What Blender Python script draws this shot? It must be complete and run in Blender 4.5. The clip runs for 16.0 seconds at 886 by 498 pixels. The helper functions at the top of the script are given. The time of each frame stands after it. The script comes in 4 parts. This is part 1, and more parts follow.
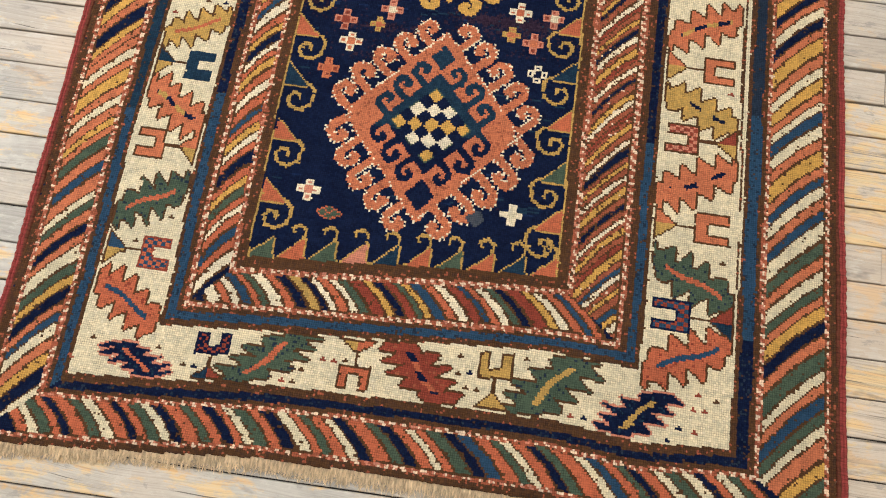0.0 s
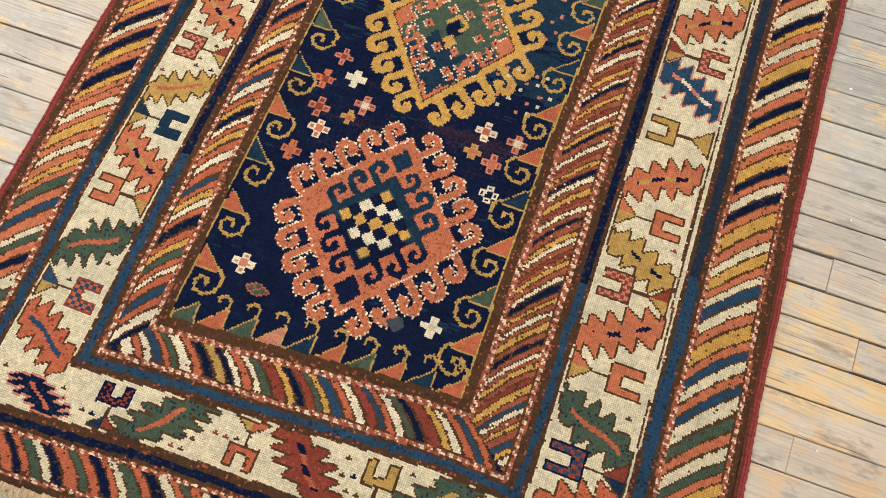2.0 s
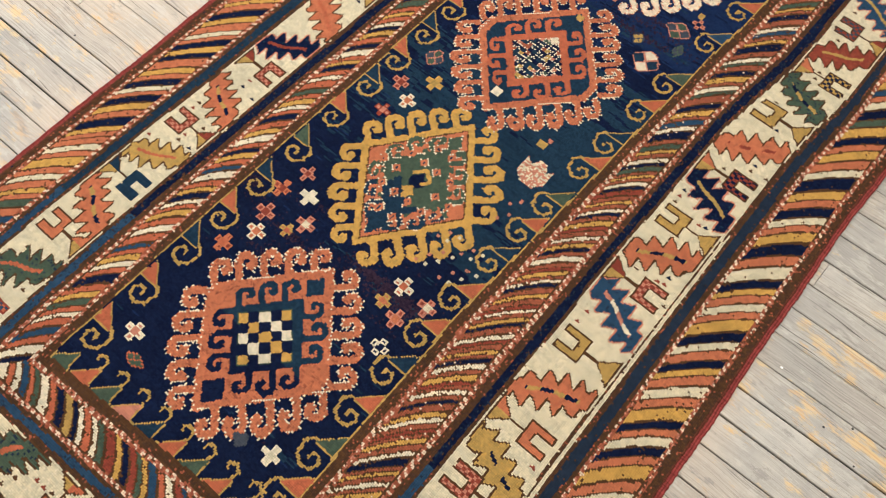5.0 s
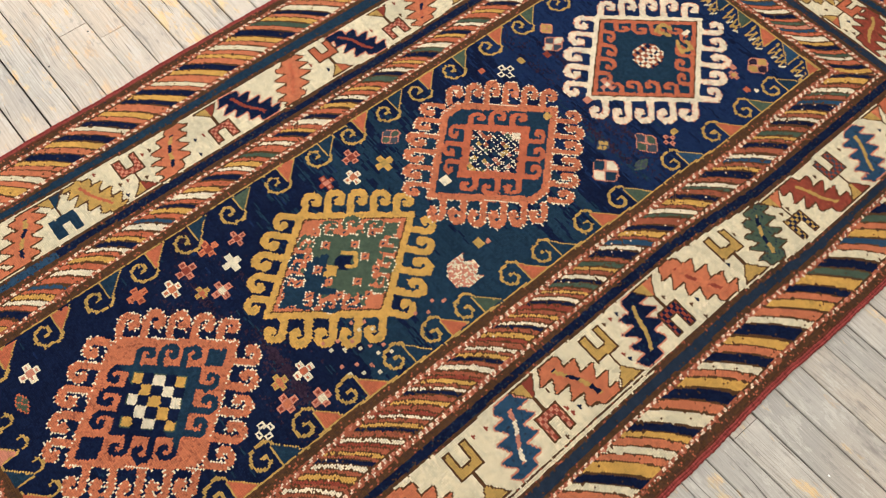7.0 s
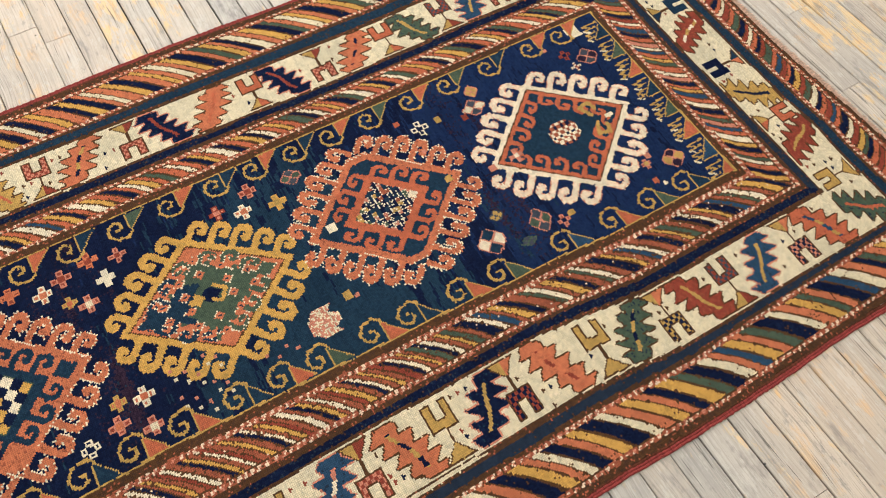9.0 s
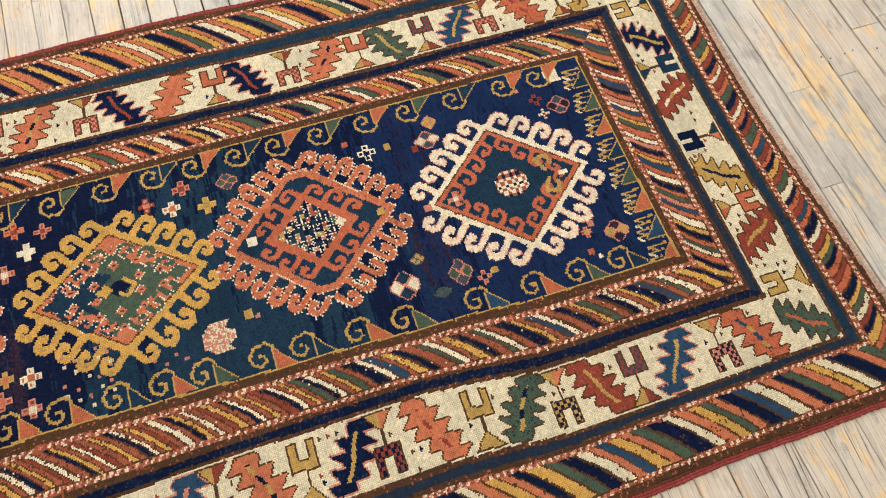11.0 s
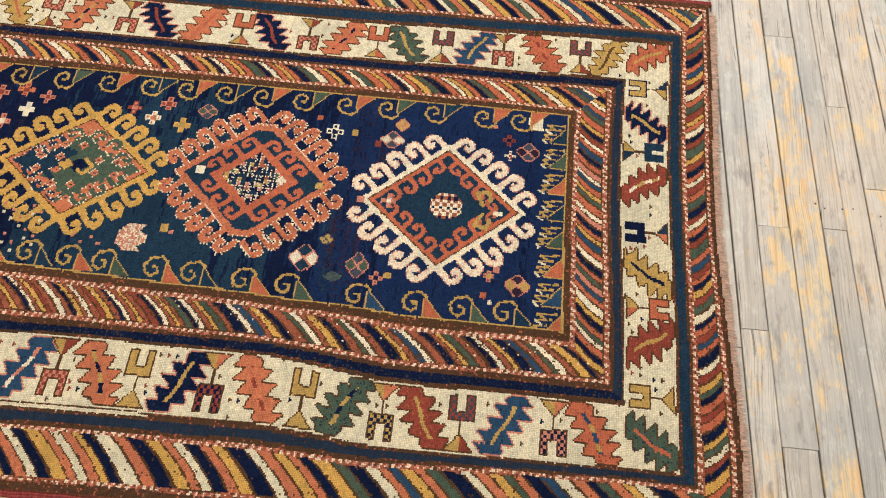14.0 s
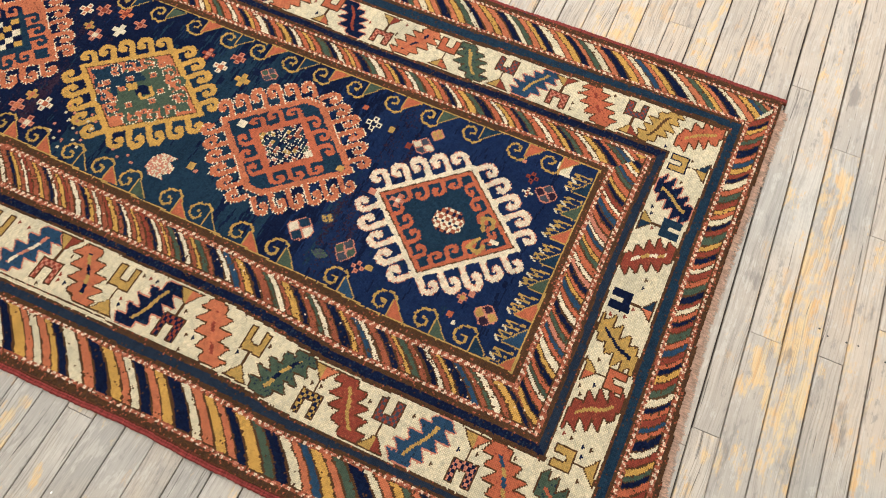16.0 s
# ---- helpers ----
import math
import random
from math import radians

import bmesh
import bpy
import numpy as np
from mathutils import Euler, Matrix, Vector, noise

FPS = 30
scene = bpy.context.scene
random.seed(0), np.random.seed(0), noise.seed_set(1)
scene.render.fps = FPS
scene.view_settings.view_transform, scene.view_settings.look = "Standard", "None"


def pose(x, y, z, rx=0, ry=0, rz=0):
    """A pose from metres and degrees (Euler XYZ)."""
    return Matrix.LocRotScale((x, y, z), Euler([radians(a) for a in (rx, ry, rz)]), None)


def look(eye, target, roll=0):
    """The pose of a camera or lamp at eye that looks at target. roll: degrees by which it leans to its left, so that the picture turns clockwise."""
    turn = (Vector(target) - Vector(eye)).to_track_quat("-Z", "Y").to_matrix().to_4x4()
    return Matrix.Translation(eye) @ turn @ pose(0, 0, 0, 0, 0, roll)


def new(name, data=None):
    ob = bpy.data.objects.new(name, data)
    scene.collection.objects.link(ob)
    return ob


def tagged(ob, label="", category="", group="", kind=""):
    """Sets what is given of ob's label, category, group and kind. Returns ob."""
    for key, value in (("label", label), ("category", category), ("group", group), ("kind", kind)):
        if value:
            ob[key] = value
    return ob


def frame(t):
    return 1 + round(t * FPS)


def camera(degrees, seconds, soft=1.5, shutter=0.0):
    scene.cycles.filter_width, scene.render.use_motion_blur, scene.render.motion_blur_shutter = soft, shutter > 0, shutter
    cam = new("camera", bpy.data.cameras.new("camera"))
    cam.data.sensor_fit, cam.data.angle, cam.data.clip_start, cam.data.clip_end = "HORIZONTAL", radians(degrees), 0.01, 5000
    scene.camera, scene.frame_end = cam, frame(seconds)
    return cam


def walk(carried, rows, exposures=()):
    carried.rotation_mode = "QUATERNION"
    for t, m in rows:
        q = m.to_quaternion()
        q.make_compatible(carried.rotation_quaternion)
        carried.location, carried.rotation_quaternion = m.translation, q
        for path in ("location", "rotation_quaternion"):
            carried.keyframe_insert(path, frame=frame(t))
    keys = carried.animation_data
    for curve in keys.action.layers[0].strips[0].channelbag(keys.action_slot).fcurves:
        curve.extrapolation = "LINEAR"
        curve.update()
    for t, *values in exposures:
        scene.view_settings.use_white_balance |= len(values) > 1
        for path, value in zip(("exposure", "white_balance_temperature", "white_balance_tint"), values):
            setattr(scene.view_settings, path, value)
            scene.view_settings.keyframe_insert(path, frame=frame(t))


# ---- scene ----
cam = camera(58.21, 16.0, 1.05)
PATH = [
    (0, (0.1194, -0.5383, 1.3681), (0.0271, -0.0858, -0.5778), -2.07),
    (0.5, (0.1514, -0.5114, 1.3767), (0.0289, -0.0214, -0.5585), -1.98),
    (1, (0.2027, -0.4778, 1.3875), (0.0517, 0.0399, -0.5384), -1.33),
    (1.5, (0.2496, -0.4392, 1.3993), (0.0656, 0.1012, -0.5175), -0.80),
    (2, (0.2897, -0.4026, 1.4071), (0.0731, 0.1512, -0.5024), -0.32),
    (2.5, (0.3314, -0.3595, 1.4116), (0.0755, 0.2089, -0.4888), 0.10),
    (3, (0.3744, -0.3117, 1.4268), (0.0790, 0.2667, -0.4648), 0.75),
    (3.5, (0.4158, -0.2698, 1.4370), (0.0645, 0.3219, -0.4409), 0.66),
    (4, (0.4599, -0.2161, 1.4586), (0.0541, 0.3728, -0.4092), 0.36),
    (4.2, (0.4798, -0.1960, 1.4634), (0.0471, 0.3981, -0.3967), 0.25),
    (6.3, (0.6462, 0.0728, 1.4402), (-0.0292, 0.6338, -0.3567), -2.54),
    (6.5, (0.6464, 0.1048, 1.4465), (-0.0337, 0.6619, -0.3499), -2.15),
    (7, (0.6629, 0.1799, 1.4503), (-0.0468, 0.7240, -0.3386), -1.72),
    (7.5, (0.6928, 0.2652, 1.4633), (-0.0394, 0.7852, -0.3237), -1.42),
    (8, (0.7482, 0.3474, 1.4693), (-0.0236, 0.8632, -0.3022), -1.00),
    (8.5, (0.7877, 0.4342, 1.4711), (-0.0089, 0.9330, -0.2943), -0.29),
    (9, (0.8275, 0.5099, 1.4664), (-0.0113, 0.9842, -0.2861), -0.31),
    (9.2, (0.8371, 0.5364, 1.4598), (-0.0187, 0.9979, -0.2879), -0.44),
    (11.3, (0.8005, 0.9399, 1.5123), (-0.0278, 1.1752, -0.2928), -0.26),
    (11.5, (0.8124, 0.9804, 1.5121), (-0.0208, 1.1946, -0.2934), -0.26),
    (12, (0.8638, 1.0953, 1.5269), (0.0018, 1.2515, -0.2710), -0.63),
    (12.5, (0.9030, 1.1860, 1.5412), (0.0220, 1.2836, -0.2516), -0.68),
    (13, (0.9147, 1.2499, 1.5466), (0.0259, 1.2835, -0.2447), -0.65),
    (13.5, (0.9079, 1.3186, 1.5352), (0.0033, 1.2831, -0.2482), -0.63),
    (14, (0.8996, 1.3915, 1.5422), (-0.0122, 1.2864, -0.2348), -0.36),
    (14.5, (0.8884, 1.4563, 1.5414), (-0.0242, 1.2702, -0.2285), -0.52),
    (15, (0.8821, 1.5049, 1.5351), (-0.0301, 1.2405, -0.2250), -0.35),
    (15.5, (0.8783, 1.5737, 1.5332), (-0.0315, 1.2388, -0.2160), 0.34),
    (16, (0.8616, 1.6768, 1.5507), (-0.0272, 1.2691, -0.1939), 0.61),
]
walk(cam, [(t, look(eye, target, roll)) for t, eye, target, roll in PATH])

# ---------------------------------------------------------------- light
world = bpy.data.worlds.new("daylight")
scene.world = world
world.use_nodes = True
wt = world.node_tree
sky = wt.nodes.new("ShaderNodeTexSky")
sky.sky_type = "NISHITA"
sky.sun_disc = False
sky.sun_elevation = radians(38)
sky.sun_rotation = radians(200)
wt.nodes["Background"].inputs[1].default_value = 0.12
wt.links.new(sky.outputs[0], wt.nodes["Background"].inputs[0])


def area_lamp(name, m, sx, sy, watts, colour):
    d = bpy.data.lights.new(name, "AREA")
    d.shape, d.size, d.size_y, d.energy, d.color = "RECTANGLE", sx, sy, watts, colour
    ob = new(name, d)
    ob.matrix_world = m
    return ob


# room: x -2.2..2.6, y -2.0..4.2, ceiling 2.9; daylight through two tall windows, warm ceiling panels, all added unseen
X0, X1, Y0, Y1, HC = -2.2, 2.6, -2.0, 4.2, 2.9
# unseen side fill lamps, added at two made-up window openings
area_lamp("window_daylight", look((X0 + 0.02, 0.2, 1.6), (0.2, 0.6, 0.6)), 1.3, 1.7, 28, (0.93, 0.97, 1.0))
area_lamp("window_daylight", look((X0 + 0.02, 2.6, 1.6), (0.2, 1.6, 0.6)), 1.3, 1.7, 28, (0.93, 0.97, 1.0))
# unseen overhead fill, added; stronger on the left and at the near end
PANELS = [(-0.9, -0.4), (1.1, -0.4), (-0.9, 1.3), (1.1, 1.3), (-0.9, 3.0), (1.1, 3.0)]
for px, py in PANELS:
    area_lamp("added_overhead_fill", look((px, py, HC - 0.07), (px, py, 0)), 0.56, 1.16, {-0.4: 19.5, 1.3: 17.0, 3.0: 10.8}[py] * (1.32 if px < 0 else 0.80), (1.0, 0.985, 0.955))

# ---------------------------------------------------------------- materials


def nodes_of(name):
    m = bpy.data.materials.new(name)
    m.use_nodes = True
    t = m.node_tree
    return m, t, t.nodes["Principled BSDF"]


def link(t, a, b):
    t.links.new(a, b)


def noise_node(t, vec, scale, detail=3.0, rough=0.55, stretch=None):
    if stretch:
        mp = t.nodes.new("ShaderNodeMapping")
        mp.inputs["Scale"].default_value = stretch
        link(t, vec, mp.inputs["Vector"])
        vec = mp.outputs[0]
    n = t.nodes.new("ShaderNodeTexNoise")
    n.inputs["Scale"].default_value, n.inputs["Detail"].default_value, n.inputs["Roughness"].default_value = scale, detail, rough
    link(t, vec, n.inputs["Vector"])
    return n.outputs["Fac"]


def ramp(t, fac, lo, hi, a=0.0, b=1.0):
    r = t.nodes.new("ShaderNodeMapRange")
    r.inputs["From Min"].default_value, r.inputs["From Max"].default_value = lo, hi
    r.inputs["To Min"].default_value, r.inputs["To Max"].default_value = a, b
    link(t, fac, r.inputs["Value"])
    return r.outputs["Result"]


def mix(t, fac, a, b, mode="MIX"):
    n = t.nodes.new("ShaderNodeMix")
    n.data_type, n.blend_type = "RGBA", mode
    for sock, v in ((n.inputs[0], fac), (n.inputs[6], a), (n.inputs[7], b)):
        if isinstance(v, (int, float)):
            sock.default_value = v
        elif isinstance(v, tuple):
            sock.default_value = (*v, 1.0) if len(v) == 3 else v
        else:
            link(t, v, sock)
    return n.outputs[2]


def math_node(t, op, a, b=None):
    n = t.nodes.new("ShaderNodeMath")
    n.operation = op
    for i, v in enumerate((a, b)):
        if v is None:
            continue
        if isinstance(v, (int, float)):
            n.inputs[i].default_value = v
        else:
            link(t, v, n.inputs[i])
    return n.outputs[0]


KNOT = 0.0035
RX0, RY0 = -0.70, -0.66


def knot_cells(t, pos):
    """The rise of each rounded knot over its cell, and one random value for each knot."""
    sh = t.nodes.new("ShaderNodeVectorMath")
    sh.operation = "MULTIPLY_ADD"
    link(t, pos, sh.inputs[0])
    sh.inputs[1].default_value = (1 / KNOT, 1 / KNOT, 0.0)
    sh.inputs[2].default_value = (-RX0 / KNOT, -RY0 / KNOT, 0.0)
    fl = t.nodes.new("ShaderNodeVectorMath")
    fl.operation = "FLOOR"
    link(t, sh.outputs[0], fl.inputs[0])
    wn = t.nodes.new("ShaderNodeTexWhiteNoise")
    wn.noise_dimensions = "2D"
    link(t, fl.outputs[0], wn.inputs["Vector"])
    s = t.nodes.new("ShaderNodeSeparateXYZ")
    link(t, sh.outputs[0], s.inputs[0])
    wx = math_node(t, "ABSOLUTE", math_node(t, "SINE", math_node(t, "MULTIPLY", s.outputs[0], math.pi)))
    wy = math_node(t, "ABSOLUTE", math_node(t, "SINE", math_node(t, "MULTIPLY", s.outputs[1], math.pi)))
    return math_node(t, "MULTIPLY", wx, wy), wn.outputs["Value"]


def wool(name, rgb, pale=None, warm=(1.10, 1.0, 0.90), swing=0.5):
    m, t, p = nodes_of(name)
    geo = t.nodes.new("ShaderNodeTexCoord").outputs["UV"]
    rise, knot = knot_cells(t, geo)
    base = tuple(rgb)
    dark = tuple(c * (1 - 0.6 * swing) for c in rgb)
    pale = pale or tuple(min(1.0, c * (1 + 0.5 * swing) * w) for c, w in zip(rgb, warm))
    grain = noise_node(t, geo, 420, 2, 0.6)
    rows = noise_node(t, geo, 1.0, 3, 0.6, (7, 110, 1))
    patch = noise_node(t, geo, 9, 3)
    col = mix(t, ramp(t, knot, 0.0, 1.0), dark, pale)
    col = mix(t, 0.30, col, base)
    col = mix(t, ramp(t, rows, 0.42, 0.75, 0, 0.55), col, pale)
    col = mix(t, ramp(t, patch, 0.47, 0.70, 0, 0.5), col, dark)
    wear = noise_node(t, geo, 28, 4, 0.65)
    col = mix(t, ramp(t, wear, 0.54, 0.72, 0, 0.5), col, pale)
    # between the knots the wool colour is darkened to paint in crevice shade
    gap_shade = tuple(0.22 * c + d for c, d in zip(rgb, (0.0040, 0.0027, 0.0020)))
    col = mix(t, math_node(t, "MULTIPLY", ramp(t, rise, 0.03, 0.50, 0.74, 0.0), ramp(t, noise_node(t, geo, 70, 2), 0.35, 0.65, 0.30, 1.0)), col, gap_shade)
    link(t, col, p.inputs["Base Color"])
    p.inputs["Roughness"].default_value = 0.95
    p.inputs["Specular IOR Level"].default_value = 0.015
    b = t.nodes.new("ShaderNodeBump")
    b.inputs["Strength"].default_value, b.inputs["Distance"].default_value = 0.6, 0.0008
    link(t, grain, b.inputs["Height"])
    link(t, b.outputs[0], p.inputs["Normal"])
    return m


WOOLS = {
    "N": ("wool_navy", (0.0038, 0.0070, 0.026), (0.008, 0.015, 0.044)),
    "J": ("wool_bright_navy", (0.0065, 0.0150, 0.053), (0.013, 0.028, 0.078)),
    "T": ("wool_teal", (0.0095, 0.024, 0.047), (0.017, 0.042, 0.070)),
    "B": ("wool_blue", (0.020, 0.052, 0.102)),
    "V": ("wool_dim_blue", (0.015, 0.025, 0.046)),
    "G": ("wool_green", (0.052, 0.080, 0.058)),
    "R": ("wool_madder", (0.37, 0.105, 0.056)),
    "C": ("wool_coral", (0.405, 0.134, 0.070)),
    "D": ("wool_dark_red", (0.20, 0.044, 0.030)),
    "E": ("wool_russet", (0.25, 0.076, 0.044)),
    "Y": ("wool_gold", (0.45, 0.268, 0.073)),
    "K": ("wool_ochre", (0.36, 0.235, 0.075)),
    "I": ("wool_ivory", (0.535, 0.485, 0.352)),
    "W": ("wool_white", (0.60, 0.54, 0.41)),
    "Q": ("wool_rose", (0.60, 0.47, 0.355)),
    "P": ("wool_pink", (0.42, 0.17, 0.12)),
    "O": ("wool_brown", (0.070, 0.035, 0.018)),
    "U": ("wool_umber", (0.055, 0.030, 0.020)),
    "M": ("wool_plum", (0.013, 0.009, 0.022), (0.045, 0.024, 0.040)),
    "Z": ("wool_steel", (0.045, 0.055, 0.075)),
}
CODES = list(WOOLS)
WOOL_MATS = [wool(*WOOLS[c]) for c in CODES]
CODE = {c: i for i, c in enumerate(CODES)}


def plank_material(name, bias=0.0, grime=0.0):
    """Old softwood strips under worn grey-white paint, with bare orange-yellow patches."""
    m, t, p = nodes_of(name)
    geo = t.nodes.new("ShaderNodeTexCoord").outputs["Object"]
    rnd = t.nodes.new("ShaderNodeObjectInfo").outputs["Random"]
    off = t.nodes.new("ShaderNodeVectorMath")
    off.operation = "MULTIPLY_ADD"
    comb = t.nodes.new("ShaderNodeCombineXYZ")
    for i in range(3):
        link(t, rnd, comb.inputs[i])
    link(t, comb.outputs[0], off.inputs[0])
    off.inputs[1].default_value = (17.0, 0.0, 31.0)
    link(t, geo, off.inputs[2])
    v = off.outputs[0]
    # grain: long streaks along x, bent by a slow swirl
    warp = t.nodes.new("ShaderNodeVectorMath")
    warp.operation = "MULTIPLY_ADD"
    wn = t.nodes.new("ShaderNodeTexNoise")
    wn.inputs["Scale"].default_value, wn.inputs["Detail"].default_value = 5.0, 1.0
    link(t, v, wn.inputs["Vector"])
    link(t, wn.outputs["Color"], warp.inputs[0])
    warp.inputs[1].default_value = (0.0, 0.024, 0.0)
    link(t, v, warp.inputs[2])
    vv = warp.outputs[0]
    fine = noise_node(t, vv, 1.0, 5, 0.75, (5, 330, 1))
    streak = noise_node(t, vv, 1.0, 4, 0.65, (3.0, 110, 1))
    bare = noise_node(t, v, 1.0, 5, 0.72, (11, 26, 1))
    zone = noise_node(t, geo, 2.3, 2)
    broad = noise_node(t, geo, 1.7, 2)
    blot = noise_node(t, v, 16, 5, 0.7)
    stain = noise_node(t, v, 1.0, 4, 0.7, (7, 22, 1))
    paint = mix(t, ramp(t, rnd, 0, 1), (0.31, 0.292, 0.265), (0.48, 0.452, 0.405))
    rnd2 = math_node(t, "FRACT", math_node(t, "MULTIPLY", rnd, 7.31))
    paint = mix(t, ramp(t, rnd2, 0.45, 0.95, 0, 0.55), paint, (0.50, 0.41, 0.315))
    paint = mix(t, ramp(t, blot, 0.42, 0.66, 0, 0.65), paint, (0.31, 0.295, 0.275))
    paint = mix(t, ramp(t, broad, 0.42, 0.62, 0, 0.6), paint, (0.55, 0.435, 0.33))
    flake = noise_node(t, v, 1.0, 6, 0.75, (16, 40, 1))
    paint = mix(t, ramp(t, flake, 0.55, 0.60, 0, 0.45), paint, (0.52, 0.49, 0.44))
    paint = mix(t, ramp(t, flake, 0.42, 0.37, 0, 0.65), paint, (0.25, 0.235, 0.215))
    peach = noise_node(t, v, 1.0, 5, 0.72, (7, 16, 1))
    paint = mix(t, ramp(t, math_node(t, "ADD", peach, math_node(t, "MULTIPLY", broad, 0.35)), 0.765, 0.84, 0, 0.6), paint, (0.58, 0.36, 0.17))
    wood = mix(t, ramp(t, streak, 0.35, 0.65), (0.58, 0.33, 0.12), (0.66, 0.52, 0.29))
    show = math_node(t, "ADD", math_node(t, "ADD", bare, math_node(t, "MULTIPLY", rnd, 0.12)), math_node(t, "MULTIPLY", zone, 0.30))
    col = mix(t, ramp(t, show, 0.79 - bias, 0.88 - bias, 0, 0.85), paint, wood)
    col = mix(t, ramp(t, stain, 0.60 - grime, 0.70 - grime, 0, 0.65 + grime), col, (0.17, 0.155, 0.145))
    col = mix(t, ramp(t, streak, 0.52, 0.66, 0, 0.34), col, (0.24, 0.215, 0.185))
    worn = math_node(t, "ADD", math_node(t, "MULTIPLY", math_node(t, "FRACT", math_node(t, "MULTIPLY", rnd, 3.77)), 0.5), ramp(t, zone, 0.40, 0.62, 0.10, 0.55))
    col = mix(t, math_node(t, "MULTIPLY", ramp(t, fine, 0.51, 0.64, 0, 0.85), worn), col, (0.16, 0.14, 0.12))
    col = mix(t, ramp(t, fine, 0.46, 0.34, 0, 0.25), col, (0.62, 0.57, 0.49))
    crack = noise_node(t, vv, 1.0, 2, 0.5, (5, 170, 1))
    col = mix(t, ramp(t, crack, 0.685, 0.73, 0, 0.85), col, (0.06, 0.05, 0.04))
    link(t, col, p.inputs["Base Color"])
    link(t, ramp(t, blot, 0.3, 0.7, 0.38, 0.62), p.inputs["Roughness"])
    p.inputs["Specular IOR Level"].default_value = 0.35
    b = t.nodes.new("ShaderNodeBump")
    b.inputs["Strength"].default_value, b.inputs["Distance"].default_value = 0.5, 0.0012
    link(t, math_node(t, "SUBTRACT", 1.0, math_node(t, "ADD", fine, math_node(t, "MULTIPLY", crack, 0.8))), b.inputs["Height"])
    link(t, b.outputs[0], p.inputs["Normal"])
    return m


def plain(name, rgb, rough=0.85, scale=6.0, emit=0.0):
    m, t, p = nodes_of(name)
    geo = t.nodes.new("ShaderNodeTexCoord").outputs["Object"]
    n = noise_node(t, geo, scale, 4)
    col = mix(t, ramp(t, n, 0.3, 0.7), tuple(c * 0.9 for c in rgb), tuple(min(1, c * 1.08) for c in rgb))
    link(t, col, p.inputs["Base Color"])
    p.inputs["Roughness"].default_value = rough
    if emit:
        p.inputs["Emission Color"].default_value = (*rgb, 1)
        p.inputs["Emission Strength"].default_value = emit
    b = t.nodes.new("ShaderNodeBump")
    b.inputs["Strength"].default_value, b.inputs["Distance"].default_value = 0.2, 0.002
    link(t, noise_node(t, geo, scale * 30, 3), b.inputs["Height"])
    link(t, b.outputs[0], p.inputs["Normal"])
    return m


def yarn(name, rgb, along):
    """Twisted cord: ribs across the run, colour flecks."""
    m, t, p = nodes_of(name)
    geo = t.nodes.new("ShaderNodeTexCoord").outputs["Object"]
    st = (1, 1, 1)
    st = (st[0] * (1 if along != "x" else 6), st[1] * (1 if along != "y" else 6), 1)
    n = noise_node(t, geo, 60, 3, 0.6, st)
    g = noise_node(t, geo, 260, 2, 0.6)
    col = mix(t, ramp(t, n, 0.3, 0.7), tuple(c * 0.55 for c in rgb), tuple(min(1, c * 1.35) for c in rgb))
    col = mix(t, ramp(t, g, 0.6, 0.8, 0, 0.4), col, tuple(min(1, c * 1.6 + 0.03) for c in rgb))
    link(t, col, p.inputs["Base Color"])
    p.inputs["Roughness"].default_value = 0.92
    p.inputs["Specular IOR Level"].default_value = 0.1
    b = t.nodes.new("ShaderNodeBump")
    b.inputs["Strength"].default_value, b.inputs["Distance"].default_value = 0.6, 0.001
    link(t, math_node(t, "ADD", n, g), b.inputs["Height"])
    link(t, b.outputs[0], p.inputs["Normal"])
    return m


PLANK = plank_material("worn_painted_wood")
PLANK_BARE = plank_material("half_bare_pine", 0.08)
PLANK_PINE = plank_material("bare_yellow_pine", 0.115)
PLANK_DARK = plank_material("grimy_wood", 0.0, 0.16)
WALL = plain("wall_paint", (0.74, 0.71, 0.66))
CEIL = plain("ceiling_paint", (0.8, 0.78, 0.74))
SUBFLOOR = plain("dark_gap", (0.025, 0.02, 0.016))
METAL = plain("white_metal", (0.7, 0.7, 0.7), 0.4)
GLOW = plain("added_panel_glow", (1.0, 0.93, 0.83), 0.6, 6, 1.5)
CORD_RED = yarn("selvedge_red_wool", (0.21, 0.038, 0.034), "y")
CORD_BROWN = yarn("selvedge_brown_wool", (0.10, 0.03, 0.018), "y")
FRINGE_TAN = yarn("fringe_cotton", (0.68, 0.54, 0.37), "x")
FRINGE_PINK = yarn("fringe_rose_wool", (0.66, 0.47, 0.37), "x")

# ---------------------------------------------------------------- building helpers


def mesh_object(name, verts, faces, mats, parent=None, label="", mat_index=None, smooth=False):
    me = bpy.data.meshes.new(name)
    me.from_pydata(verts, [], faces)
    for mm in mats:
        me.materials.append(mm)
    if mat_index is not None:
        me.polygons.foreach_set("material_index", mat_index)
    if smooth:
        me.polygons.foreach_set("use_smooth", [True] * len(faces))
    me.update()
    ob = new(name, me)
    if parent:
        ob.parent = parent
    if label:
        ob["label"] = label
    return ob


def part(name, bm, material, parent, label=""):
    me = bpy.data.meshes.new(name)
    bm.to_mesh(me)
    bm.free()
    me.materials.append(material)
    ob = new(name, me)
    ob.parent = parent
    if label:
        ob["label"] = label
    return ob


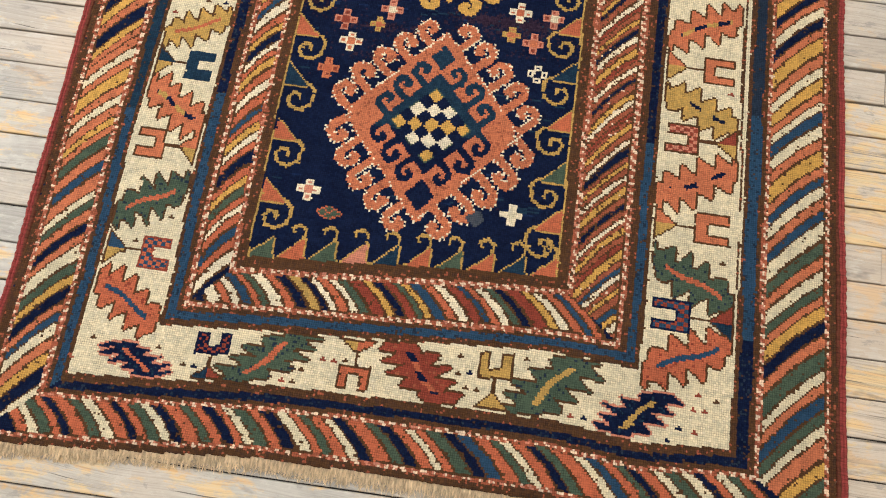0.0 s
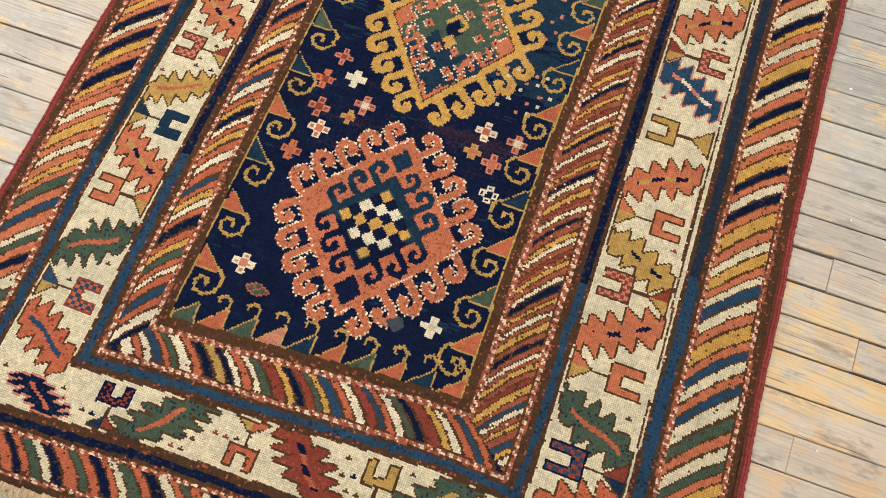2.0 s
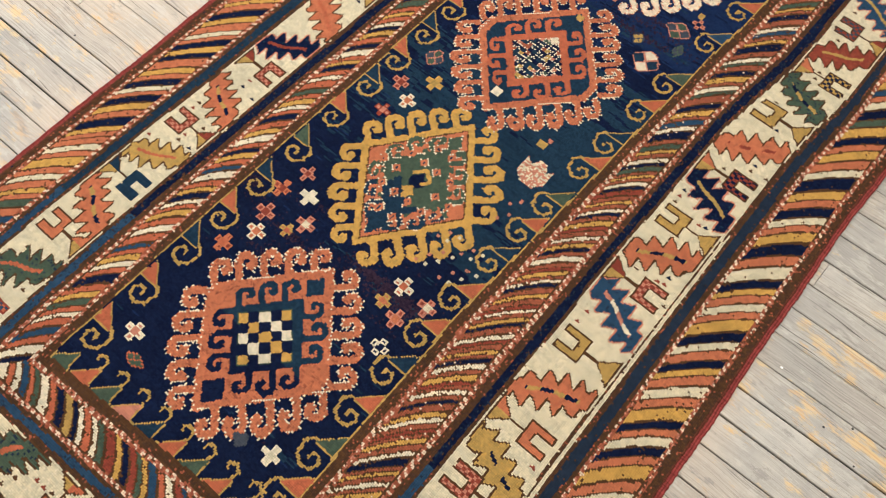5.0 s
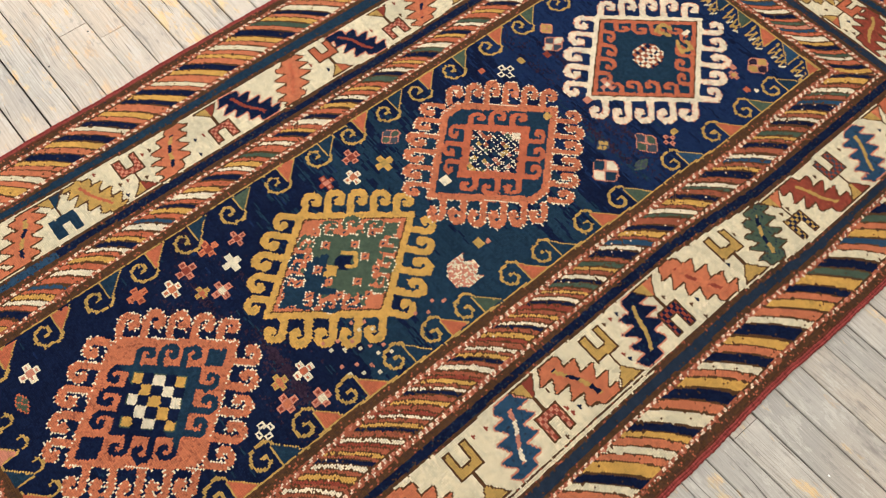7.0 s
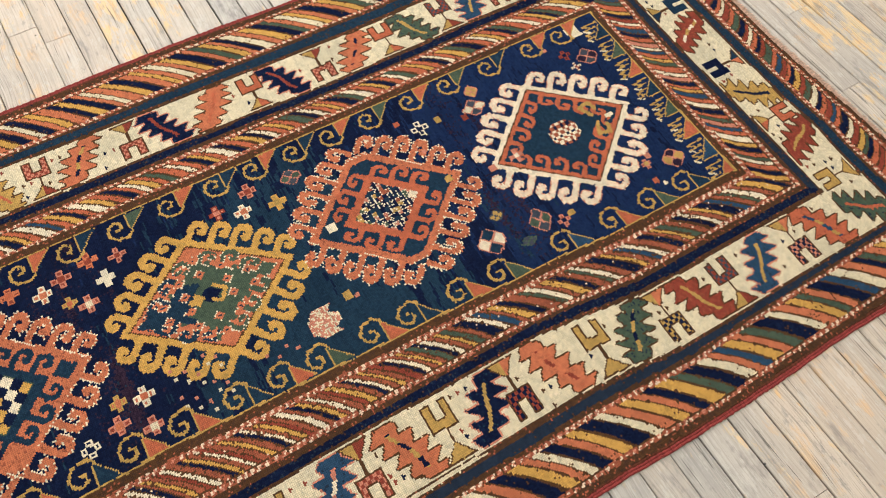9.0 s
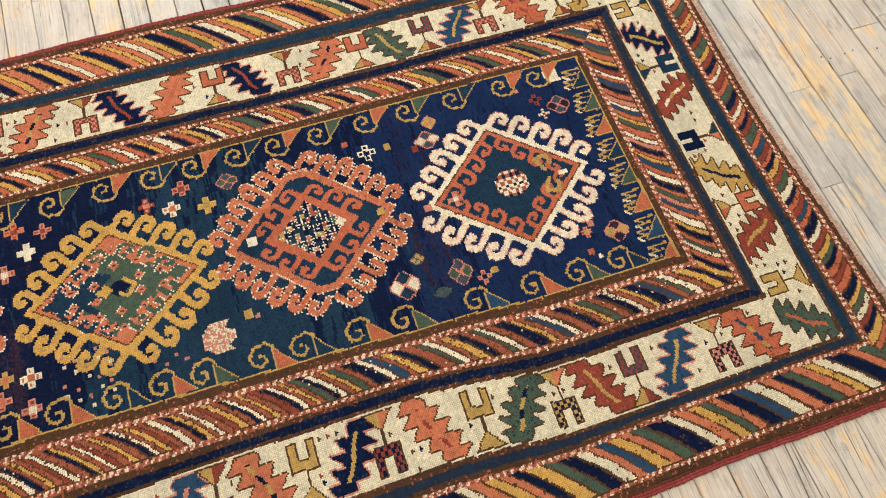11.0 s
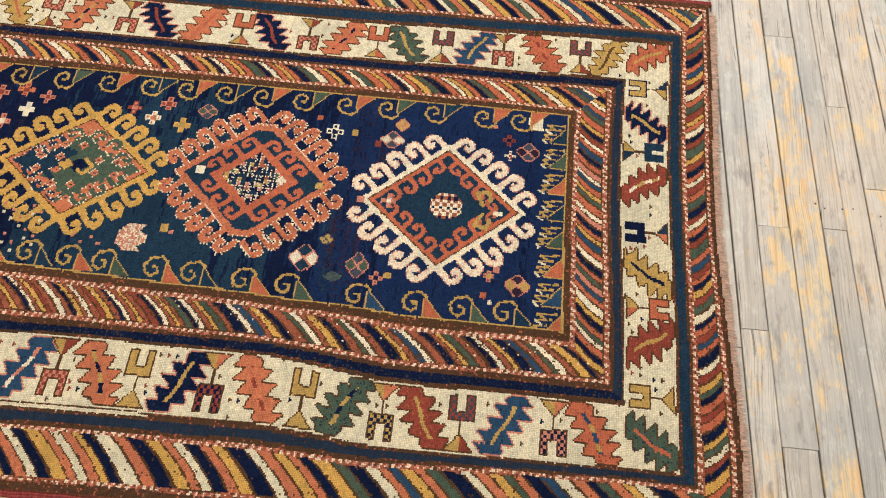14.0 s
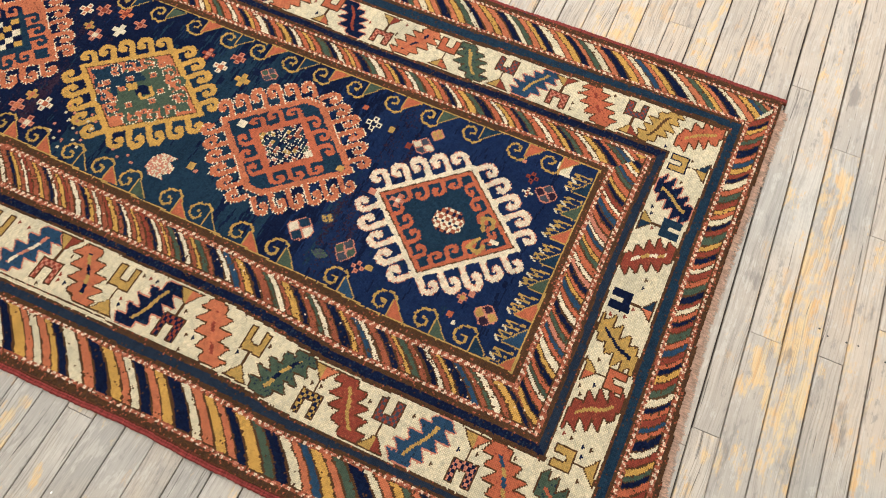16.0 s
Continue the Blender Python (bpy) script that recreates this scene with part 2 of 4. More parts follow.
def box_bm(x0, x1, y0, y1, z0, z1, bevel=0.0):
    bm = bmesh.new()
    bmesh.ops.create_cube(bm, size=1.0, matrix=Matrix.Translation(((x0 + x1) / 2, (y0 + y1) / 2, (z0 + z1) / 2)) @ Matrix.Diagonal((x1 - x0, y1 - y0, z1 - z0, 1)))
    if bevel:
        bmesh.ops.bevel(bm, geom=bm.edges[:], offset=bevel, segments=1, affect="EDGES")
    return bm


def structure(name, bm, material, label, category):
    ob = part(name, bm, material, None, label)
    return tagged(ob, label, category, "", "structure")


# ---------------------------------------------------------------- room shell
TH = 0.15
structure("wall_south", box_bm(X0, X1, Y0 - TH, Y0, 0, HC), WALL, "plain off-white plastered wall closing the room", "wall")
structure("wall_north", box_bm(X0, X1, Y1, Y1 + TH, 0, HC), WALL, "plain off-white plastered wall closing the room", "wall")
structure("wall_east", box_bm(X1, X1 + TH, Y0 - TH, Y1 + TH, 0, HC), WALL, "plain off-white plastered wall closing the room", "wall")
structure("ceiling", box_bm(X0 - TH, X1 + TH, Y0 - TH, Y1 + TH, HC, HC + 0.1), CEIL, "plain white painted ceiling above the rug", "ceiling")
# west wall with two window openings, unseen, added for daylight
WIN = [(-0.5, 0.9), (1.9, 3.3)]
bm = bmesh.new()
spans = [(Y0 - TH, WIN[0][0], 0, HC), (WIN[0][1], WIN[1][0], 0, HC), (WIN[1][1], Y1 + TH, 0, HC)]
for a, b_ in WIN:
    spans += [(a, b_, 0, 0.7), (a, b_, 2.5, HC)]
for a, b_, z0, z1 in spans:
    bmesh.ops.create_cube(bm, size=1.0, matrix=Matrix.Translation((X0 - TH / 2, (a + b_) / 2, (z0 + z1) / 2)) @ Matrix.Diagonal((TH, b_ - a, z1 - z0, 1)))
structure("wall_west", bm, WALL, "off-white plastered wall with two tall window openings added for light", "wall")

# ---------------------------------------------------------------- floor of strips running across the room
SKEW = 0.0264
EDGES = [-0.783, -0.716, -0.649, -0.582, -0.515, -0.448, -0.381, -0.314, -0.247, -0.180, -0.113, -0.046, 0.028, 0.092, 0.158, 0.226, 0.295,
         0.367, 0.434, 0.501, 0.570, 0.637, 0.701, 0.765, 0.830, 0.899, 0.968, 1.036, 1.102, 1.172, 1.241, 1.310, 1.378, 1.447,
         1.516, 1.585, 1.654, 1.722, 1.791, 1.860, 1.929, 1.986, 2.057, 2.130, 2.183, 2.236, 2.315]
rng = random.Random(11)
while EDGES[0] > Y0:
    EDGES.insert(0, EDGES[0] - rng.uniform(0.058, 0.074))
while EDGES[-1] < Y1:
    EDGES.append(EDGES[-1] + rng.uniform(0.058, 0.076))
# butt joints that are known: (x, y)
BUTTS = [(0.722, 0.824), (0.225, 1.959), (-0.026, 2.015), (-0.033, 2.147), (-0.375, 2.190), (0.465, 2.029), (-0.583, 2.072), (-0.738, 1.934), (-0.818, 1.598), (-0.926, 0.303), (0.810, 0.207), (0.817, -0.095)]
floor = structure("floor", box_bm(X0, X1, Y0, Y1, -0.06, -0.012), SUBFLOOR, "old strip floor of worn grey-white painted boards", "floor")


def plank_geometry(x0, x1, ya, yb, gap, lift, tilt):
    """One board: a prism with eased long edges and slightly uneven height."""
    e, xs = 0.0016, (x0 + 0.0006, x1 - 0.0006)
    v = []
    for x in xs:
        s = SKEW * x
        a, b_ = ya + s + gap, yb + s - gap
        v += [(x, a, -0.012), (x, a, lift - tilt - 0.0016), (x, a + e, lift - tilt), (x, b_ - e, lift + tilt), (x, b_, lift + tilt - 0.0016), (x, b_, -0.012)]
    f = [(i, i + 1, i + 7, i + 6)[::-1] for i in range(5)]
    f += [(0, 1, 2, 3, 4, 5), (11, 10, 9, 8, 7, 6)]
    return v, f


# boards whose paint has worn through: row, and the stretch between which they lie
BARE = [(2.017, -0.08, 0.52), (2.268, -2.4, 2.8), (0.058, -2.4, 2.8), (-0.012, -2.4, 2.8), (0.124, -2.4, 2.8), (-0.084, -2.4, 2.8), (-0.352, -2.4, 2.8), (-0.687, -2.4, 2.8), (-0.754, -2.4, 2.8), (1.62, -2.4, -0.80), (0.54, -2.4, 2.8)]
PINE = [(2.087, -0.62, 2.8)]
far_v, far_f = [], []
for a, b_ in zip(EDGES[:-1], EDGES[1:]):
    mid = (a + b_) / 2
    cuts = sorted(x for x, y in BUTTS if a < y - SKEW * x < b_)
    if not cuts:
        cuts = [rng.choice([-1.35, -1.2, 1.25, 1.4]) + rng.uniform(-0.1, 0.1)]
    while cuts[0] > X0:
        cuts.insert(0, cuts[0] - rng.uniform(0.9, 1.6))
    while cuts[-1] < X1:
        cuts.append(cuts[-1] + rng.uniform(0.9, 1.6))
    for x0, x1 in zip(cuts[:-1], cuts[1:]):
        x0, x1 = max(x0, X0), min(x1, X1)
        if x1 - x0 < 0.02:
            continue
        v, f = plank_geometry(x0, x1, a, b_, rng.choice([0.0005, 0.0008, 0.0011, 0.0015, 0.0024]), rng.uniform(-0.0018, 0.0), rng.uniform(-0.0004, 0.0004))
        near = -0.95 < mid < 2.75 and x1 > -1.3 and x0 < 1.25
        if near:
            bare = any(abs(mid - c) < 0.022 and xa - 0.02 < x0 and x1 < xb + 0.02 for c, xa, xb in BARE)
            mesh_object("plank", v, f, [PLANK_DARK if x1 - x0 < 0.05 else PLANK_PINE if any(abs(mid - c) < 0.022 and xa < x0 and x1 < xb for c, xa, xb in PINE) else PLANK_BARE if bare else PLANK], floor)
        else:
            n = len(far_v)
            far_v += v
            far_f += [tuple(i + n for i in q) for q in f]
rest = mesh_object("plank_rest", far_v, far_f, [PLANK], floor)
rest["kind"] = "stuff"

# nail heads in a row across the boards, and flecks of paint
NAIL = plain("iron_nail", (0.035, 0.03, 0.027), 0.55)
FLECK = plain("white_paint_fleck", (0.85, 0.84, 0.82), 0.5)
for x, y, rad, z in [(-0.095, 2.121, 0.0026, 1), (-0.087, 2.179, 0.0026, 1), (-0.090, 2.203, 0.0022, 1), (-0.085, 2.140, 0.0022, 1), (-0.077, 2.261, 0.0026, 1), (0.879, 0.534, 0.0024, 1), (0.920, 0.565, 0.0024, 1), (0.955, 0.506, 0.002, 1), (-0.860, 0.235, 0.0028, 1), (-0.898, 0.356, 0.0024, 1), (-0.481, -0.741, 0.0035, 1), (0.808, 1.173, 0.0028, 1)]:
    bm = bmesh.new()
    bmesh.ops.create_circle(bm, cap_ends=True, segments=9, radius=rad)
    for v_ in bm.verts:
        v_.co += Vector((x, y + SKEW * x, 0.0004))
    part("nail", bm, NAIL, floor, "small dark nail head")
for x, y, rad in [(0.763, 0.603, 0.0035), (0.823, 0.332, 0.0022), (0.871, 0.867, 0.003), (0.859, -0.103, 0.002), (-0.576, 2.041, 0.002)]:
    bm = bmesh.new()
    bmesh.ops.create_icosphere(bm, subdivisions=1, radius=rad)
    for v_ in bm.verts:
        v_.co = Vector((v_.co.x + x, v_.co.y * 0.7 + y, max(0.0, v_.co.z * 0.3)))
    tagged(part("paint_fleck", bm, FLECK, None), "tiny white fleck of paint lying on floorboards", "paint fleck", "paint flecks")

# ---------------------------------------------------------------- rug design, knot by knot
NX, NY = int(1.43 / KNOT), int(2.62 / KNOT)
gx = RX0 + (np.arange(NX) + 0.5) * KNOT
gy = RY0 + (np.arange(NY) + 0.5) * KNOT
X, Y = np.meshgrid(gx, gy)
col = np.full((NY, NX), CODE["N"], int)
reg = np.zeros((NY, NX), int)
REG = [("field", "pile", "")]
prng = np.random.RandomState(5)
# slow wobble of the hand-knotted lines
WOB = 0.0022 * np.sin(9 * X + 4 * np.sin(3 * Y)) * np.sin(11 * Y + 1.3)


def region(name, parent_name, label=""):
    REG.append((name, parent_name, label))
    return len(REG) - 1


# band limits from the field outwards: edge line, brown, barber, stripes.., navy, ivory, blue, barber, stripes, barber, brown end
R_AT = [-0.28, 0.25, 0.96, 1.10, 1.22, 1.45]
R_LIM = [[.243, .250, .262, .275, .347, .358, .369, .382, .390, .537, .546, .565, .572, .584, .679, .688, .698],
         [.236, .244, .256, .270, .341, .356, .371, .386, .392, .528, .550, .570, .576, .585, .671, .680, .696],
         [.264, .271, .282, .297, .354, .365, .372, .389, .397, .537, .549, .567, .575, .587, .670, .680, .696],
         [.268, .275, .287, .302, .366, .378, .386, .404, .414, .547, .557, .576, .584, .596, .676, .688, .702],
         [.276, .284, .297, .313, .379, .391, .401, .420, .430, .560, .568, .583, .590, .602, .682, .692, .705],
         [.279, .285, .297, .313, .374, .386, .398, .416, .427, .556, .562, .574, .578, .588, .673, .684, .698]]
L_AT = [-0.36, -0.05, 0.6, 1.01, 1.58]
L_LIM = [[.262, .268, .279, .291, .344, .356, .363, .378, .385, .511, .517, .531, .537, .548, .618, .627, .640],
         [.275, .280, .293, .303, .352, .363, .376, .393, .399, .519, .527, .542, .547, .559, .630, .640, .652],
         [.280, .286, .298, .309, .354, .365, .374, .391, .398, .514, .524, .544, .551, .563, .648, .660, .674],
         [.281, .287, .300, .312, .355, .366, .371, .388, .397, .511, .522, .548, .556, .568, .645, .656, .668],
         [.283, .289, .300, .310, .369, .378, .384, .403, .412, .531, .546, .566, .572, .583, .655, .666, .680]]
B_AT = [-0.58, -0.2, 0.26, 0.40, 0.52]
B_LIM = [[.312, .318, .329, .342, .394, .405, .413, .426, .437, .520, .534, .546, .551, .560, .617, .625, .636],
         [.276, .282, .293, .306, .358, .369, .377, .390, .401, .488, .502, .514, .519, .528, .581, .589, .600],
         [.243, .249, .259, .272, .329, .340, .344, .356, .365, .470, .485, .496, .503, .512, .569, .578, .590],
         [.246, .252, .262, .275, .334, .346, .352, .364, .374, .484, .499, .510, .517, .526, .583, .592, .604],
         [.244, .250, .260, .273, .330, .341, .346, .358, .367, .475, .487, .500, .507, .516, .573, .582, .594]]
T_AT = [-0.6, -0.2, 0.0, 0.5]
T_0 = [1.572, 1.580, 1.588, 1.602, 1.660, 1.674, 1.683, 1.699, 1.705, 1.814, 1.821, 1.841, 1.845, 1.857, 1.899, 1.910, 1.919]
T_LIM = [[v + d for v in T_0] for d in (0.010, 0.0, 0.0, 0.012)]
T_LIM[3][13:] = [v + d for v, d in zip(T_LIM[3][13:], (0.004, 0.012, 0.015, 0.018))]


def limits(at, lim, s):
    lim = np.array(lim)
    return [np.interp(s, at, lim[:, k]) for k in range(lim.shape[1])]


def level(dist, L):
    out = np.zeros_like(dist)
    for k in range(len(L) - 1):
        out += np.clip((dist - L[k]) / (L[k + 1] - L[k]), 0, 1)
    out -= (dist < L[0]) * 1.0
    out += (dist > L[-1]) * 1.0
    return out


LIM = {"R": limits(R_AT, R_LIM, gy[:, None] + 0 * X), "L": limits(L_AT, L_LIM, gy[:, None] + 0 * X),
       "B": limits(B_AT, B_LIM, gx[None, :] + 0 * Y), "T": limits(T_AT, T_LIM, gx[None, :] + 0 * Y)}
DIST = {"R": X + WOB, "L": -X + WOB, "B": -Y + WOB, "T": Y + WOB}
LEV = np.stack([level(DIST[s], LIM[s]) for s in "RLBT"])
SIDE = LEV.argmax(0)
BAND = np.floor(LEV.max(0)).astype(int)
inside = BAND < 17


def inpoly(P, Q, poly):
    hit = np.zeros(P.shape, bool)
    n = len(poly)
    for i in range(n):
        (x1, y1), (x2, y2) = poly[i], poly[(i + 1) % n]
        if y1 == y2:
            continue
        c = ((y1 > Q) != (y2 > Q)) & (P < (x2 - x1) * (Q - y1) / (y2 - y1) + x1)
        hit ^= c
    return hit


def window(x0, x1, y0, y1):
    i0, i1 = np.searchsorted(gx, [x0, x1])
    j0, j1 = np.searchsorted(gy, [y0, y1])
    return slice(max(j0, 0), j1), slice(max(i0, 0), i1)


def put(w, mask, code, r=None):
    col[w][mask] = CODE[code]
    if r is not None:
        reg[w][mask] = r


def grow(m, n=1):
    for _ in range(n):
        g = m.copy()
        g[1:] |= m[:-1]
        g[:-1] |= m[1:]
        g[:, 1:] |= m[:, :-1]
        g[:, :-1] |= m[:, 1:]
        m = g
    return m


def shrink(m):
    return ~grow(~m)


def segs(w, pts, width):
    """Cells within half a width of a polyline."""
    px, py = X[w], Y[w]
    m = np.zeros(px.shape, bool)
    for (ax, ay), (bx, by) in zip(pts[:-1], pts[1:]):
        dx, dy = bx - ax, by - ay
        k = np.clip(((px - ax) * dx + (py - ay) * dy) / (dx * dx + dy * dy + 1e-12), 0, 1)
        m |= (px - ax - k * dx) ** 2 + (py - ay - k * dy) ** 2 < (width / 2) ** 2
    return m


# --- field ground: navy with bands of greener dye
abr = np.array([math.sin(37 * y) + math.sin(91 * y + 1) + 0.6 * math.sin(210 * y) for y in gy])
tealness = (np.exp(-((Y - 0.62) / 0.27) ** 2) * (0.55 + 1.3 * np.clip(X + 0.12, -0.3, 0.3)) * 1.55 + 0.17 * abr[:, None] * (1 + 0.5 * np.sin(11 * X)) + 0.06 * np.sin(60 * X + 20 * Y) + np.repeat(prng.normal(0, 0.16, (NY, NX // 6 + 1)), 6, 1)[:, :NX])
bright = 0.62 * np.tanh((Y - 0.95) / 0.22) + 0.20 * abr[:, None] + np.repeat(prng.normal(0, 0.20, (NY, NX // 5 + 1)), 5, 1)[:, :NX]
col[bright > 0.10] = CODE["J"]
col[tealness > 0.62] = CODE["T"]
plum = np.exp(-((Y - 0.2) / 0.12) ** 2) * 0.5 + np.exp(-((Y - 1.09) / 0.07) ** 2) * 0.5 + 0.16 * abr[:, None] * np.sin(14 * X) + prng.normal(0, 0.12, X.shape)
col[plum > 0.62] = CODE["M"]

# --- medallions
HOOK = [[(0.00, -0.1), (0.34, -0.1), (0.28, 0.18), (0.30, 0.66), (0.42, 0.75), (0.56, 0.74), (0.63, 0.62), (0.44, 0.56), (0.46, 0.36), (0.72, 0.32), (0.87, 0.46), (0.89, 0.74), (0.78, 0.93), (0.58, 1.02), (0.28, 0.98), (0.08, 0.82), (0.02, 0.60)]]


def diamond(w, cx, cy, hx, hy, cut=1.0):
    dx, dy = np.abs(X[w] - cx), np.abs(Y[w] - cy)
    return (dx / hx + dy / hy < 1) & (dx < hx * cut)


def side_hooks(w, cx, cy, hx, hy, n, high, start=0.02, end=1.0, cut=1.0, sides="abcd"):
    m = np.zeros(X[w].shape, bool)
    for name, sx, sy in (("a", 1, 1), ("b", -1, 1), ("c", 1, -1), ("d", -1, -1)):
        if name not in sides:
            continue
        a = np.array([cx + sx * hx, cy])
        b = np.array([cx, cy + sy * hy])
        d = b - a
        ln = np.linalg.norm(d)
        d = d / ln
        nrm = np.array([sx * hy, sy * hx]) / math.hypot(hx, hy)
        S = (X[w] - a[0]) * d[0] + (Y[w] - a[1]) * d[1]
        N = (X[w] - a[0]) * nrm[0] + (Y[w] - a[1]) * nrm[1]
        pitch = ln * (end - start) / n
        for i in range(n):
            s0 = ln * start + pitch * i
            wob = (0.80 + 0.34 * math.sin(math.pi * (i + 0.5) / n)) * (1 + 0.08 * prng.uniform(-1, 1))
            for poly in HOOK:
                m |= inpoly((S - s0) / pitch, N / (high * wob), poly)
    return m


def dots_on(w, mask, code, r, step=2):
    edge = mask & ~shrink(mask)
    jj, ii = np.indices(mask.shape)
    put(w, edge & ((ii + step * jj) % (step + 1) == 0) & (prng.uniform(0, 1, mask.shape) < 0.88), code, r)


def squares(cx, cy, size, spots, r):
    """Small squares on a cross grid: (i, j, code) in units of size."""
    for i, j, c in spots:
        x, y = cx + i * size, cy + j * size
        w = window(x - size * 0.52, x + size * 0.52, y - size * 0.52, y + size * 0.52)
        put(w, np.ones(X[w].shape, bool), c, r)


def medallion(cx, cy, hx, hy, code, n, high, r, cut=1.0, dots=None):
    w = window(cx - hx - 0.08, cx + hx + 0.08, cy - hy - 0.08, cy + hy + 0.08)
    hooks = side_hooks(w, cx, cy, hx, hy, n, high)
    hooks[:, 1:] |= hooks[:, :-1]
    m = diamond(w, cx, cy, hx, hy, cut) | hooks
    put(w, m, code, r)
    jj, ii = np.indices(m.shape)
    fleck = prng.uniform(0, 1, m.shape)
    put(w, m & (fleck < 0.10), "E" if code in "CR" else "K" if code == "Y" else "Q", r)
    if dots:
        rim = grow(m) & ~m
        put(w, rim & ((ii + 2 * jj) % 4 == 0) & (fleck < 0.75), dots, r)
        dots_on(w, m & ~diamond(w, cx, cy, hx * 0.97, hy * 0.97, cut), dots, r)
    return w, m


# first medallion: madder red with a chequered heart
r1 = region("medallion", "pile", "madder red hooked medallion with chequered heart")
w, m = medallion(-0.004, -0.002, 0.160, 0.184, "C", 5, 0.052, r1, 0.93, "W")
inner = diamond(w, -0.003, 0, 0.088, 0.098) | side_hooks(w, -0.003, 0, 0.088, 0.098, 3, 0.040)
inner |= diamond(w, -0.003, 0.128, 0.022, 0.026) | diamond(w, -0.003, -0.135, 0.026, 0.030)
put(w, inner & (Y[w] > -0.02), "T", r1)
put(w, inner & (Y[w] <= -0.02), "N", r1)
cx, cy, hd = -0.004, -0.005, 0.073
U = ((X[w] - cx) + (Y[w] - cy)) / hd
V = ((X[w] - cx) - (Y[w] - cy)) / hd
chk = (np.abs(U) < 1) & (np.abs(V) < 1)
iu, iv = np.floor((U + 1) * 2.5).astype(int), np.floor((V + 1) * 2.5).astype(int)
put(w, chk, "N", r1)
light = chk & ((iu + iv) % 2 == 0)
rowk = iu - iv
put(w, light & (rowk % 4 == 0), "Y", r1)
put(w, light & (rowk % 4 != 0) & (rowk < 3), "W", r1)
put(w, chk & ((np.abs(U) > 0.95) | (np.abs(V) > 0.95)) & ((iu + iv) % 2 == 0), "G", r1)

# second medallion: gold round a green dotted heart
r2 = region("medallion", "pile", "gold hooked medallion with green flowered heart")
c2 = (-0.012, 0.428)
w, m = medallion(*c2, 0.150, 0.190, "Y", 5, 0.052, r2)
put(w, diamond(w, *c2, 0.130, 0.170), "O", r2)
put(w, diamond(w, *c2, 0.126, 0.165), "C", r2)
g = diamond(w, *c2, 0.084, 0.112) | side_hooks(w, *c2, 0.084, 0.112, 3, 0.034) | diamond(w, c2[0], c2[1] + 0.125, 0.02, 0.025) | diamond(w, c2[0], c2[1] - 0.118, 0.03, 0.035)
low = Y[w] + 0.02 * np.sin(55 * X[w]) + 0.012 * np.sin(170 * X[w]) < 0.395
put(w, g & ~low, "G", r2)
put(w, g & low, "T", r2)
dots_on(w, g, "W", r2, 2)
U, V = (X[w] - c2[0]) / 0.126, (Y[w] - c2[1]) / 0.165
A, B = (U + V) * 3.6, (U - V) * 3.6
fa, fb = A - np.floor(A) - 0.5, B - np.floor(B) - 0.5
ring_ = diamond(w, *c2, 0.116, 0.152) & ~diamond(w, *c2, 0.040, 0.052)
rose = (np.maximum(np.abs(fa), np.abs(fb)) < 0.27) & ring_ & ((np.floor(A) + np.floor(B)) % 2 == 0)
put(w, rose, "C", r2)
put(w, rose & (np.maximum(np.abs(fa), np.abs(fb)) < 0.10), "T", r2)
put(w, grow(rose) & ~rose & ring_ & ((np.indices(rose.shape).sum(0)) % 3 == 0), "W", r2)
bud = (np.maximum(np.abs(fa), np.abs(fb)) < 0.20) & ring_ & ((np.floor(A) + np.floor(B)) % 2 != 0) & ~g
put(w, bud, "G", r2)
put(w, diamond(w, c2[0], c2[1] - 0.004, 0.034, 0.042), "G", r2)
put(w, diamond(w, c2[0], c2[1] + 0.002, 0.020, 0.026), "N", r2)
put(w, diamond(w, c2[0], c2[1] - 0.026, 0.016, 0.018), "Y", r2)
put(w, segs(w, [(c2[0] - 0.018, c2[1] + 0.016), (c2[0], c2[1] + 0.036), (c2[0] + 0.023, c2[1] + 0.018), (c2[0] + 0.012, c2[1] + 0.004)], 0.008), "Y", r2)

# third medallion: red, dark green ring, dotted heart
r3 = region("medallion", "pile", "red hooked medallion with dark ring and dotted heart")
c3 = (-0.022, 0.846)
w, m = medallion(*c3, 0.172, 0.192, "C", 6, 0.056, r3, 0.88, "W")
put(w, diamond(w, *c3, 0.148, 0.167, 0.90), "T", r3)
rr = diamond(w, *c3, 0.094, 0.106) | side_hooks(w, *c3, 0.094, 0.106, 3, 0.036)
put(w, rr, "R", r3)
heart = diamond(w, *c3, 0.072, 0.078)
jj, ii = np.indices(heart.shape)
pick = prng.randint(0, 10, heart.shape)
pick = np.repeat(np.repeat(pick[::3, ::3], 3, 0), 3, 1)[: heart.shape[0], : heart.shape[1]]
for k, c in enumerate("NGETNTKNPN"):
    put(w, heart & (pick == k), c, r3)
put(w, heart & (((ii % 3 == 0) & (jj % 2 == 0)) | ((jj % 3 == 0) & (ii % 2 == 0))) & (pick != 3) & (prng.uniform(0, 1, heart.shape) < 0.75), "W", r3)
put(w, diamond(w, c3[0], c3[1] + 0.064, 0.012, 0.014), "W", r3)
squares(-0.032, 0.716, 0.018, [(0, 0, "W")], r3)
squares(-0.018, 1.0, 0.016, [(0, 0, "K")], r3)

